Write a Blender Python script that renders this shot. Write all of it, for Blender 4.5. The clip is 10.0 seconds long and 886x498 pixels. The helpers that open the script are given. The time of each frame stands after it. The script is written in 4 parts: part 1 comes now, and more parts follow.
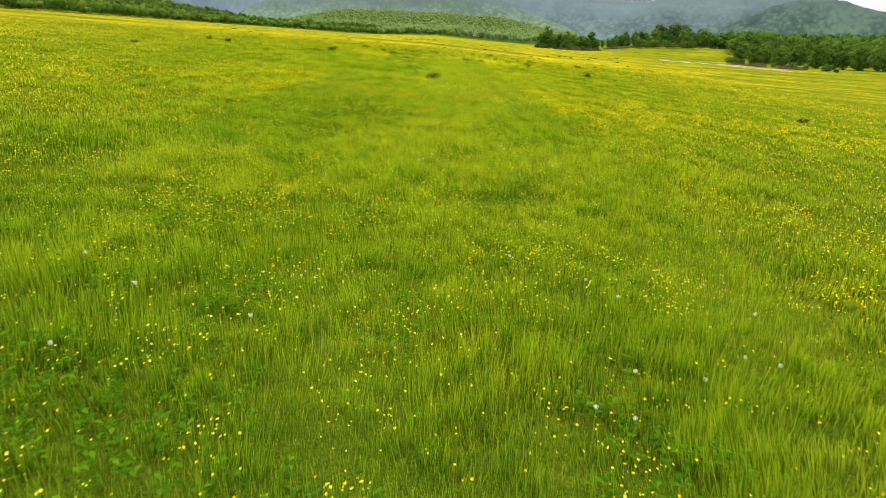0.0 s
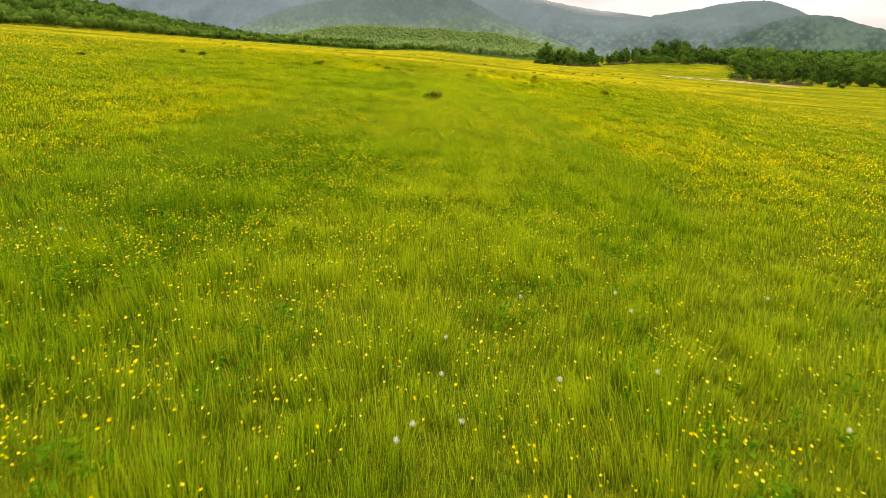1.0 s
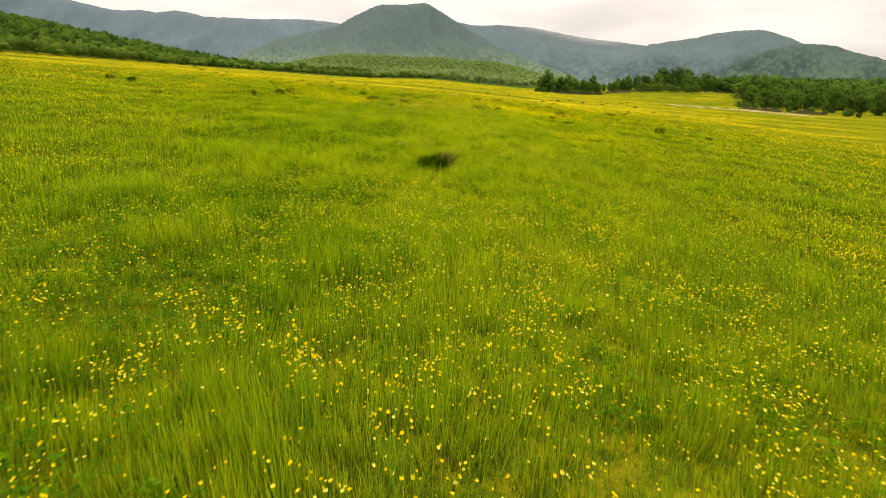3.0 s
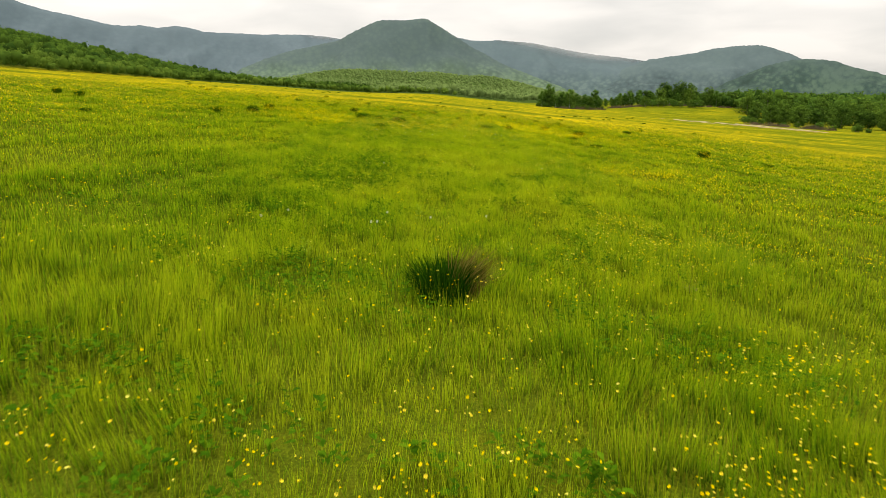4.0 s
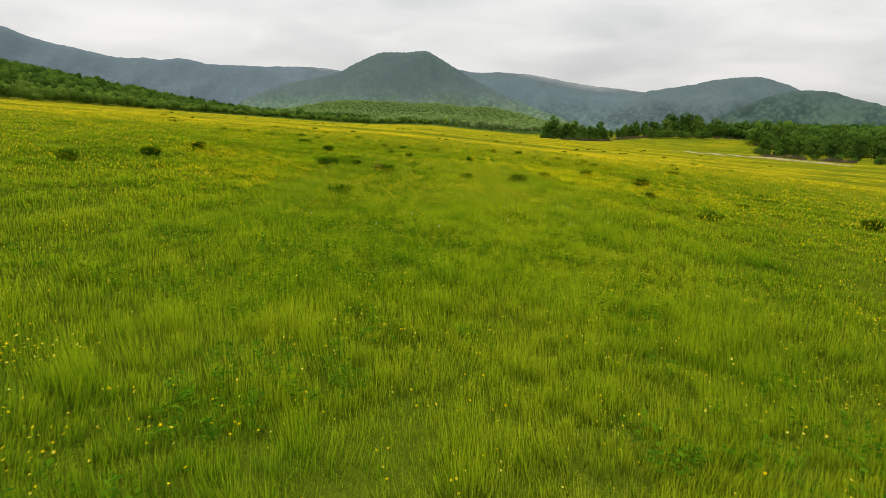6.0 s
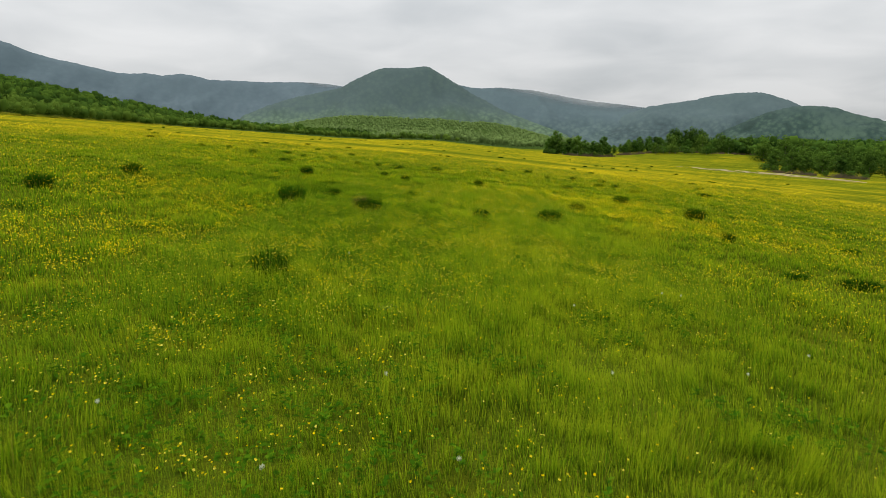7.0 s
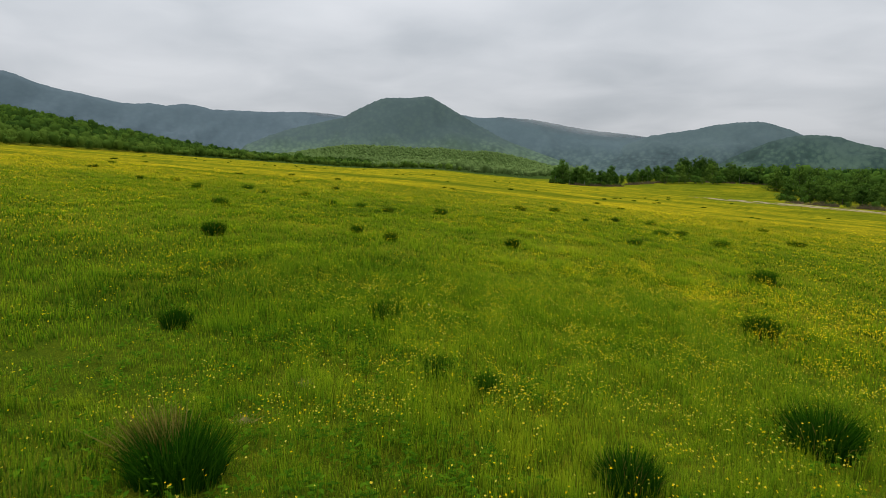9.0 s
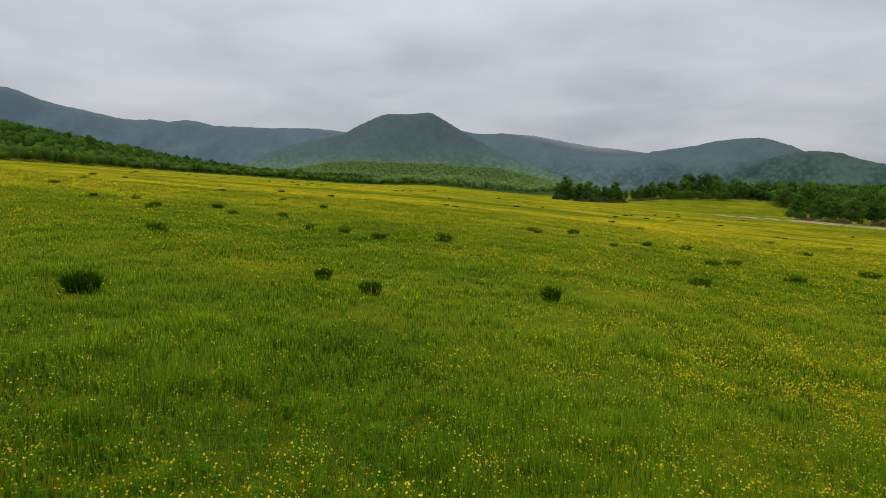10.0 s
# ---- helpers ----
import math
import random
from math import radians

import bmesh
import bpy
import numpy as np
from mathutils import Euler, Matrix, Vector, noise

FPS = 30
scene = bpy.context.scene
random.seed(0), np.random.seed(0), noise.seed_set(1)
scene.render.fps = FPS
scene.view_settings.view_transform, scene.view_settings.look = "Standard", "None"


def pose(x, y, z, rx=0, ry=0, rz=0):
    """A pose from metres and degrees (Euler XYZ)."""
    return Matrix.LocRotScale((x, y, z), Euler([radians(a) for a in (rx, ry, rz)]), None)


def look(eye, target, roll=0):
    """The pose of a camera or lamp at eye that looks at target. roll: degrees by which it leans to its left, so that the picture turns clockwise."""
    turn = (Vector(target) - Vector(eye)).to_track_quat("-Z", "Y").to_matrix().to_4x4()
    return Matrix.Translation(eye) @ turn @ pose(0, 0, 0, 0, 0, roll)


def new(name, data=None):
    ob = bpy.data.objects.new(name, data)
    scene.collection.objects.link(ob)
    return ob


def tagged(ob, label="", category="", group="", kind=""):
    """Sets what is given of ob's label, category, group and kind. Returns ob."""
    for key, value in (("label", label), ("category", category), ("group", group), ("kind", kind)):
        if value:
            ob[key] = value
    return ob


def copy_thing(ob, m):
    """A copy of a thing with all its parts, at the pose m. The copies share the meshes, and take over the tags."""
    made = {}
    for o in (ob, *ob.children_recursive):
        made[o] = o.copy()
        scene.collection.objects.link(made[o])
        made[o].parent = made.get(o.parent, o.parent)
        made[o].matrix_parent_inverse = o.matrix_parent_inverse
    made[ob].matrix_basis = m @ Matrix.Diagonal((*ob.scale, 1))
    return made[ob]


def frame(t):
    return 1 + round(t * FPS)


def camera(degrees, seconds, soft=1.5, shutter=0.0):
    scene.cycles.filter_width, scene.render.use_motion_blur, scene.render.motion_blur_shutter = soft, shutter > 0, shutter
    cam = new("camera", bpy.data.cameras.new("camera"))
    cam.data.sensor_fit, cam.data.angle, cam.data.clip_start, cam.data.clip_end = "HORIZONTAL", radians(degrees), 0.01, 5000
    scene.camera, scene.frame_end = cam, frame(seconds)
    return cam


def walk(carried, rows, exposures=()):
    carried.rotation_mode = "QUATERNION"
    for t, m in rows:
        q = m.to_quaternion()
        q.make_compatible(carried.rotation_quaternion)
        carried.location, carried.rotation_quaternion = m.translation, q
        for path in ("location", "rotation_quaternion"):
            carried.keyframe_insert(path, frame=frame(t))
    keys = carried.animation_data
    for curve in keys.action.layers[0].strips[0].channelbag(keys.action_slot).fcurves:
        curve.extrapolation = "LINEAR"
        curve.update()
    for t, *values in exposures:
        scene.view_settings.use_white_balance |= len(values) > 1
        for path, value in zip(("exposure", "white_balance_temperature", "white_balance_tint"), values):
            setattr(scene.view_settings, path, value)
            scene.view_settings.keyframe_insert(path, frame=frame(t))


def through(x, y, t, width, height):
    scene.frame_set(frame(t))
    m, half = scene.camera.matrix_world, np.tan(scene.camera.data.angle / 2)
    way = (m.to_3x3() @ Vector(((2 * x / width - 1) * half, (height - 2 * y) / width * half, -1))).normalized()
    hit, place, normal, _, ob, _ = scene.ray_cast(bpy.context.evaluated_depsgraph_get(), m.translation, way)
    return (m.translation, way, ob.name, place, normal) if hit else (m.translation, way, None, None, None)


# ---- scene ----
cam = camera(66.0, 10.0, soft=0.85, shutter=0.05)
walk(cam, [
    (0.0, pose(0.000, 0.000, 2.380, 72.849, 0, 0.0)),
    (0.5, pose(-0.104, 4.376, 2.233, 73.502, 0, -0.101)),
    (1.0, pose(-0.200, 8.721, 2.118, 74.093, 0, -0.186)),
    (1.5, pose(-0.290, 13.031, 2.031, 74.653, 0, -0.256)),
    (2.0, pose(-0.374, 17.311, 1.973, 75.201, 0, -0.313)),
    (2.5, pose(-0.454, 21.557, 1.938, 75.753, 0, -0.356)),
    (3.0, pose(-0.528, 25.773, 1.924, 76.318, 0, -0.388)),
    (3.5, pose(-0.596, 29.957, 1.929, 76.899, 0, -0.408)),
    (4.0, pose(-0.662, 34.110, 1.952, 77.498, 0, -0.418)),
    (4.5, pose(-0.724, 38.230, 1.988, 78.112, 0, -0.419)),
    (5.0, pose(-0.783, 42.321, 2.036, 78.736, 0, -0.411)),
    (5.5, pose(-0.839, 46.379, 2.092, 79.365, 0, -0.396)),
    (6.0, pose(-0.893, 50.407, 2.153, 79.994, 0, -0.374)),
    (6.5, pose(-0.945, 54.405, 2.220, 80.617, 0, -0.346)),
    (7.0, pose(-0.995, 58.372, 2.288, 81.230, 0, -0.313)),
    (7.5, pose(-1.046, 62.310, 2.353, 81.833, 0, -0.276)),
    (8.0, pose(-1.096, 66.216, 2.415, 82.429, 0, -0.236)),
    (8.5, pose(-1.147, 70.094, 2.471, 83.023, 0, -0.194)),
    (9.0, pose(-1.198, 73.941, 2.519, 83.628, 0, -0.151)),
    (9.5, pose(-1.250, 77.759, 2.554, 84.262, 0, -0.106)),
    (10.0, pose(-1.303, 81.547, 2.573, 84.950, 0, -0.063)),
], exposures=[(0.0, 0.66, 6700, 11), (1.0, 0.56, 7500, 16), (2.5, 0.44, 7750, 17), (4.5, 0.26, 7050, 10), (5.5, 0.12, 6900, 10), (7.5, -0.20, 6450, 9), (9.0, -0.35, 6300, 10), (10.0, -0.51, 6250, 10)])

# ---------------------------------------------------------------- world and sun
SUN_ELEV, SUN_ROT = radians(52), radians(325)
world = bpy.data.worlds.new("overcast_sky")
scene.world = world
world.use_nodes = True
wt = world.node_tree
wt.nodes.clear()


def wnode(kind, **values):
    n = wt.nodes.new(kind)
    for key, value in values.items():
        n.inputs[key].default_value = value
    return n


def wmath(op, a, b=None, clamp=False):
    n = wt.nodes.new("ShaderNodeMath")
    n.operation, n.use_clamp = op, clamp
    for k, v in enumerate((a, b)):
        if v is None:
            continue
        if isinstance(v, (int, float)):
            n.inputs[k].default_value = v
        else:
            wt.links.new(v, n.inputs[k])
    return n.outputs[0]


sky = wt.nodes.new("ShaderNodeTexSky")
sky.sky_type, sky.sun_disc = "NISHITA", False
sky.sun_elevation, sky.sun_rotation = SUN_ELEV, SUN_ROT
coord = wt.nodes.new("ShaderNodeTexCoord")
split = wt.nodes.new("ShaderNodeSeparateXYZ")
wt.links.new(coord.outputs["Generated"], split.inputs[0])
up = wmath("MAXIMUM", split.outputs[2], 0.0)
# cloud layer seen as a flat sheet overhead, so that it narrows to streaks near the horizon
lift = wmath("ADD", up, 0.17)
flat = wt.nodes.new("ShaderNodeCombineXYZ")
wt.links.new(wmath("DIVIDE", split.outputs[0], lift), flat.inputs[0])
wt.links.new(wmath("DIVIDE", split.outputs[1], lift), flat.inputs[1])
big = wnode("ShaderNodeTexNoise", Scale=0.8, Detail=4.0, Roughness=0.42, Distortion=0.2)
fine = wnode("ShaderNodeTexNoise", Scale=2.0, Detail=5.0, Roughness=0.45, Distortion=0.4)
wt.links.new(flat.outputs[0], big.inputs["Vector"])
wt.links.new(flat.outputs[0], fine.inputs["Vector"])
cloud = wmath("ADD", wmath("MULTIPLY", big.outputs["Fac"], 0.6), wmath("MULTIPLY", fine.outputs["Fac"], 0.4))
ramp = wt.nodes.new("ShaderNodeValToRGB")
ramp.color_ramp.elements[0].position, ramp.color_ramp.elements[0].color = 0.36, (0.605, 0.630, 0.655, 1)
ramp.color_ramp.elements[1].position, ramp.color_ramp.elements[1].color = 0.62, (0.85, 0.858, 0.872, 1)
wt.links.new(cloud, ramp.inputs[0])
# an overcast sky is brightest overhead
high = wmath("ADD", wmath("MULTIPLY", wmath("POWER", up, 1.2), 2.4), 0.92)
scaled = wt.nodes.new("ShaderNodeVectorMath")
scaled.operation = "SCALE"
wt.links.new(ramp.outputs[0], scaled.inputs[0])
wt.links.new(high, scaled.inputs["Scale"])
bg_cloud = wnode("ShaderNodeBackground", Strength=0.95)
bg_sky = wnode("ShaderNodeBackground", Strength=0.06)
wt.links.new(scaled.outputs[0], bg_cloud.inputs[0])
wt.links.new(sky.outputs[0], bg_sky.inputs[0])
both = wnode("ShaderNodeMixShader", Fac=0.92)
wt.links.new(bg_sky.outputs[0], both.inputs[1])
wt.links.new(bg_cloud.outputs[0], both.inputs[2])
out = wt.nodes.new("ShaderNodeOutputWorld")
wt.links.new(both.outputs[0], out.inputs[0])

sun = new("sun", bpy.data.lights.new("sun", "SUN"))
sun.data.energy, sun.data.angle, sun.data.color = 1.5, radians(11), (1.0, 0.96, 0.88)
sun.matrix_world = look((0, 0, 60), (0 - math.sin(SUN_ROT) * math.cos(SUN_ELEV), 0 - math.cos(SUN_ROT) * math.cos(SUN_ELEV), 60 - math.sin(SUN_ELEV)))


# ---------------------------------------------------------------- materials
class Mat:
    """A small helper that chains shader nodes."""

    def __init__(self, name):
        self.m = bpy.data.materials.new(name)
        self.m.use_nodes = True
        self.t = self.m.node_tree
        self.t.nodes.clear()
        self.out = self.t.nodes.new("ShaderNodeOutputMaterial")

    def put(self, socket, v):
        if isinstance(v, bpy.types.NodeSocket):
            self.t.links.new(v, socket)
        elif isinstance(v, (tuple, list)) and len(v) == 3 and len(socket.default_value) == 4:
            socket.default_value = (*v, 1)
        else:
            socket.default_value = v

    def attr(self, name):
        n = self.t.nodes.new("ShaderNodeAttribute")
        n.attribute_name = name
        return n.outputs["Fac"]

    def place(self):
        return self.t.nodes.new("ShaderNodeNewGeometry").outputs["Position"]

    def noise(self, scale, detail=4.0, rough=0.55, vec=None, stretch=None):
        n = self.t.nodes.new("ShaderNodeTexNoise")
        n.inputs["Scale"].default_value, n.inputs["Detail"].default_value, n.inputs["Roughness"].default_value = scale, detail, rough
        vec = vec or self.place()
        if stretch:
            mp = self.t.nodes.new("ShaderNodeMapping")
            mp.inputs["Scale"].default_value = stretch
            self.put(mp.inputs[0], vec)
            vec = mp.outputs[0]
        self.put(n.inputs["Vector"], vec)
        return n.outputs["Fac"]

    def ramp(self, fac, *stops):
        n = self.t.nodes.new("ShaderNodeValToRGB")
        el = n.color_ramp.elements
        while len(el) < len(stops):
            el.new(0.5)
        for e, (p, c) in zip(el, stops):
            e.position, e.color = p, (*c, 1) if len(c) == 3 else c
        self.put(n.inputs[0], fac)
        return n.outputs[0]

    def math(self, op, a, b=0.0, clamp=False):
        n = self.t.nodes.new("ShaderNodeMath")
        n.operation, n.use_clamp = op, clamp
        self.put(n.inputs[0], a)
        self.put(n.inputs[1], b)
        return n.outputs[0]

    def step(self, v, lo, hi):
        n = self.t.nodes.new("ShaderNodeMapRange")
        n.interpolation_type = "SMOOTHSTEP"
        self.put(n.inputs[0], v)
        n.inputs[1].default_value, n.inputs[2].default_value = lo, hi
        return n.outputs[0]

    def mix(self, fac, a, b, kind="MIX"):
        n = self.t.nodes.new("ShaderNodeMix")
        n.data_type, n.blend_type = "RGBA", kind
        self.put(n.inputs[0], fac)
        self.put(n.inputs[6], a)
        self.put(n.inputs[7], b)
        return n.outputs[2]

    def bump(self, height, strength=0.5, distance=0.05):
        n = self.t.nodes.new("ShaderNodeBump")
        n.inputs["Strength"].default_value, n.inputs["Distance"].default_value = strength, distance
        self.put(n.inputs["Height"], height)
        return n.outputs[0]

    def finish(self, colour, rough=0.6, spec=0.3, through=0.0, normal=None, alpha=None):
        p = self.t.nodes.new("ShaderNodeBsdfPrincipled")
        self.put(p.inputs["Base Color"], colour)
        self.put(p.inputs["Roughness"], rough)
        p.inputs["Specular IOR Level"].default_value = spec
        if normal:
            self.put(p.inputs["Normal"], normal)
        shader = p.outputs[0]
        if through:
            tr = self.t.nodes.new("ShaderNodeBsdfTranslucent")
            self.put(tr.inputs[0], colour)
            mx = self.t.nodes.new("ShaderNodeMixShader")
            mx.inputs[0].default_value = through
            self.put(mx.inputs[1], shader)
            self.put(mx.inputs[2], tr.outputs[0])
            shader = mx.outputs[0]
        if alpha is not None:
            hole = self.t.nodes.new("ShaderNodeBsdfTransparent")
            mx = self.t.nodes.new("ShaderNodeMixShader")
            self.put(mx.inputs[0], alpha)
            self.put(mx.inputs[1], hole.outputs[0])
            self.put(mx.inputs[2], shader)
            shader = mx.outputs[0]
        self.put(self.out.inputs[0], shader)
        return self.m


def grass_material():
    m = Mat("meadow_grass")
    tone, tip = m.attr("tone"), m.attr("tip")
    patch = m.noise(0.33, 4.0, 0.6)
    hue = m.math("ADD", m.math("MULTIPLY", patch, 0.42), m.math("MULTIPLY", tone, 0.52))
    hue = m.math("ADD", hue, m.math("MULTIPLY", m.math("SUBTRACT", m.noise(1.3, 3.0, 0.6), 0.5), 0.55))
    hue = m.math("SUBTRACT", hue, m.math("SUBTRACT", m.math("MULTIPLY", m.attr("lush"), 0.26), 0.045))
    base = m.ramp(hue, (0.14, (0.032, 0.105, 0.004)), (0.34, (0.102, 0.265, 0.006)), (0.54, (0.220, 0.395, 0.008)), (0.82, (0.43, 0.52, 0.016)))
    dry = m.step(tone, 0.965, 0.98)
    # yellowish tips, painted brighter as if they catch the light
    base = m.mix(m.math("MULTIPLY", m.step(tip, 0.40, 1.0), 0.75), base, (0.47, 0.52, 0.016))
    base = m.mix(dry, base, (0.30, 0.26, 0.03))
    # roots darkened in the colour for the shade deep in the sward
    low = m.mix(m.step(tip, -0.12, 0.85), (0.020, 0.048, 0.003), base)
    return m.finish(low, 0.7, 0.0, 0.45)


def ground_material():
    m = Mat("meadow_ground")
    bloom, wood = m.attr("bloom"), m.attr("wood")
    near = m.attr("near")
    wide = m.noise(0.05, 5.0, 0.6, stretch=(0.5, 1.0, 1.0))
    mid = m.noise(0.35, 5.0, 0.65)
    small = m.noise(7.0, 4.0, 0.7)
    hue = m.math("ADD", m.math("MULTIPLY", wide, 0.5), m.math("MULTIPLY", mid, 0.5))
    hue = m.math("SUBTRACT", hue, m.math("MULTIPLY", m.attr("lush"), 0.13))
    far_grass = m.ramp(hue, (0.32, (0.050, 0.078, 0.005)), (0.5, (0.098, 0.122, 0.007)), (0.66, (0.148, 0.160, 0.010)))
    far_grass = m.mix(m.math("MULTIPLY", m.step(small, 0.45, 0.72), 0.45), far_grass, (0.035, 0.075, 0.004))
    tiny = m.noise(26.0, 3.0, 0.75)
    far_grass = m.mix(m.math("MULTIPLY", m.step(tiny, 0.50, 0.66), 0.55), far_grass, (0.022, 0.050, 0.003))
    far_grass = m.mix(m.math("MULTIPLY", m.step(m.noise(31.0, 2.0, 0.7), 0.58, 0.70), 0.5), far_grass, (0.23, 0.27, 0.010))
    dots = m.math("MULTIPLY", m.step(m.noise(5.0, 4.0, 0.75), 0.42, 0.60), m.step(m.noise(0.16, 5.0, 0.7, stretch=(0.45, 1.0, 1.0)), 0.36, 0.60))
    yellow = m.math("MULTIPLY", m.math("MULTIPLY", dots, bloom), m.math("MULTIPLY", m.attr("distant"), 1.6), True)
    far_grass = m.mix(yellow, far_grass, (0.46, 0.345, 0.010))
    # soil and litter under the blades, darkened further for the shade in the gaps
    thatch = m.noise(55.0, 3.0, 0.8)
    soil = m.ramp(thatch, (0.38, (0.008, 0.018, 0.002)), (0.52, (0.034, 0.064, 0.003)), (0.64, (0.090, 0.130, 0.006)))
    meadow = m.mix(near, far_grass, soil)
    floor = m.ramp(mid, (0.35, (0.03, 0.055, 0.012)), (0.65, (0.06, 0.10, 0.02)))
    colour = m.mix(wood, meadow, floor)
    rough = m.bump(m.math("ADD", m.math("MULTIPLY", small, 0.5), mid), 0.8, 0.25)
    return m.finish(colour, 0.95, 0.0, normal=rough)


def leaf_material(name, dark, mid, light, through=0.3, rough=0.6):
    m = Mat(name)
    tone = m.attr("tone")
    info = m.t.nodes.new("ShaderNodeObjectInfo").outputs["Random"]
    v = m.math("ADD", m.math("MULTIPLY", tone, 0.62), m.math("MULTIPLY", info, 0.38))
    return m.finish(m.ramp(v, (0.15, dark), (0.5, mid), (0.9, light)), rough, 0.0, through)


def plain_noise(name, a, b, scale=8.0, rough=0.8, through=0.0, bump=0.3):
    m = Mat(name)
    n = m.noise(scale, 5.0, 0.65)
    return m.finish(m.ramp(n, (0.3, a), (0.7, b)), rough, 0.04, through, m.bump(n, bump, 0.02))


def mountain_material(name, shade, light, top, mist=None, haze_span=(20, 140)):
    """Far wooded slope: canopy mottling at tree and stand size, distance haze painted in more strongly higher up."""
    m = Mat(name)
    # across the slope, down the slope (foreshortened) and height
    at = m.t.nodes.new("ShaderNodeSeparateXYZ")
    m.put(at.inputs[0], m.place())
    north = m.math("SUBTRACT", at.outputs[1], 63.0)
    slope = m.t.nodes.new("ShaderNodeCombineXYZ")
    m.put(slope.inputs[0], m.math("MULTIPLY", m.math("ARCTAN2", at.outputs[0], north), 2700.0))
    reach = m.math("POWER", m.math("ADD", m.math("MULTIPLY", at.outputs[0], at.outputs[0]), m.math("MULTIPLY", north, north)), 0.5)
    m.put(slope.inputs[1], m.math("MULTIPLY", reach, 0.28))
    m.put(slope.inputs[2], at.outputs[2])
    slope = slope.outputs[0]
    stands = m.noise(0.0060, 7.0, 0.62, slope)
    trees = m.noise(0.05, 5.0, 0.75, slope)
    cells = m.t.nodes.new("ShaderNodeTexVoronoi")
    cells.inputs["Scale"].default_value = 0.055
    m.put(cells.inputs["Vector"], slope)
    # gaps between crowns come out darker in the colour, as their shade
    crowns = m.math("SUBTRACT", 0.85, cells.outputs["Distance"])
    v = m.math("ADD", m.math("MULTIPLY", stands, 0.5), m.math("ADD", m.math("MULTIPLY", trees, 0.35), m.math("MULTIPLY", crowns, 0.22)))
    colour = m.ramp(v, (0.36, tuple(0.72 * c for c in shade)), (0.47, shade), (0.60, tuple(1.1 * c for c in light)))
    dark = m.step(m.noise(0.013, 6.0, 0.7, slope), 0.50, 0.68)
    colour = m.mix(m.math("MULTIPLY", dark, 0.6), colour, shade)
    z = m.t.nodes.new("ShaderNodeSeparateXYZ")
    m.put(z.inputs[0], m.place())
    # haze put into the colour: blue-grey mixed in with height
    high = m.step(m.math("ADD", z.outputs[2], m.math("MULTIPLY", m.math("SUBTRACT", stands, 0.5), 150.0)), *haze_span)
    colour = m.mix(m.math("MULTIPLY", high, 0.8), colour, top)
    alpha = None
    # low cloud stands in as transparency that fades the crest into the sky
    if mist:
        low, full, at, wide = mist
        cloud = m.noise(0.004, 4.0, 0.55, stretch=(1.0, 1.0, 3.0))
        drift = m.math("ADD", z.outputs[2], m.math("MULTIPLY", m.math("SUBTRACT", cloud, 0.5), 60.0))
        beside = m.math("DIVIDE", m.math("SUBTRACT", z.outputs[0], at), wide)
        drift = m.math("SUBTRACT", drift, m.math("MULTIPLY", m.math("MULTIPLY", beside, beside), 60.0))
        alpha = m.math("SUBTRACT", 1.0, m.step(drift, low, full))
    return m.finish(colour, 0.95, 0.05, normal=m.bump(v, 0.6, 6.0), alpha=alpha)


GRASS, GROUND = grass_material(), ground_material()
PETAL = leaf_material("buttercup_petals", (0.78, 0.50, 0.002), (0.90, 0.66, 0.004), (0.92, 0.80, 0.14), 0.3, 0.4)
STEM = leaf_material("flower_stems", (0.06, 0.15, 0.005), (0.12, 0.23, 0.008), (0.22, 0.32, 0.015), 0.3)
HERB = leaf_material("broad_herb_leaves", (0.036, 0.105, 0.004), (0.078, 0.172, 0.006), (0.165, 0.275, 0.010), 0.35)
SAGE = leaf_material("grey_green_leaves", (0.16, 0.26, 0.012), (0.24, 0.35, 0.022), (0.33, 0.43, 0.045), 0.25)
SEDGE = leaf_material("sedge_blades", (0.010, 0.040, 0.002), (0.024, 0.084, 0.003), (0.060, 0.150, 0.006), 0.15, 0.6)
DEAD = leaf_material("dead_sedge", (0.075, 0.060, 0.010), (0.15, 0.125, 0.020), (0.26, 0.22, 0.05), 0.2, 0.8)
SEED = plain_noise("dandelion_seed_down", (0.60, 0.60, 0.46), (0.76, 0.76, 0.60), 60, 0.9, 0.4)
BARK = plain_noise("grey_bark", (0.09, 0.075, 0.06), (0.19, 0.165, 0.14), 5.0, 0.9)
BIRCH = plain_noise("birch_bark", (0.30, 0.29, 0.27), (0.62, 0.61, 0.57), 2.5, 0.8)
TREE_A = leaf_material("willow_leaves", (0.017, 0.045, 0.008), (0.064, 0.124, 0.017), (0.132, 0.214, 0.027), 0.3)
TREE_B = leaf_material("birch_leaves", (0.035, 0.080, 0.010), (0.070, 0.145, 0.020), (0.120, 0.215, 0.032), 0.3)
WOODS = leaf_material("woodland_canopy", (0.018, 0.046, 0.008), (0.050, 0.100, 0.014), (0.108, 0.180, 0.022), 0.3)
# distance haze put into the leaf colours: pale, with little contrast
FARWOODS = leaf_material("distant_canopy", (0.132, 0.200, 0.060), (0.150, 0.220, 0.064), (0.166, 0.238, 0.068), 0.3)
MARGIN = leaf_material("field_margin_leaves", (0.030, 0.068, 0.010), (0.074, 0.134, 0.018), (0.134, 0.206, 0.028), 0.3)
TWIG = plain_noise("bare_brush", (0.085, 0.066, 0.038), (0.17, 0.132, 0.080), 1.5, 0.9)
STRAW = plain_noise("dry_straw", (0.20, 0.16, 0.05), (0.34, 0.28, 0.10), 30, 0.9)
SAND = plain_noise("pale_dry_ground", (0.18, 0.155, 0.05), (0.40, 0.32, 0.17), 0.35, 0.95)

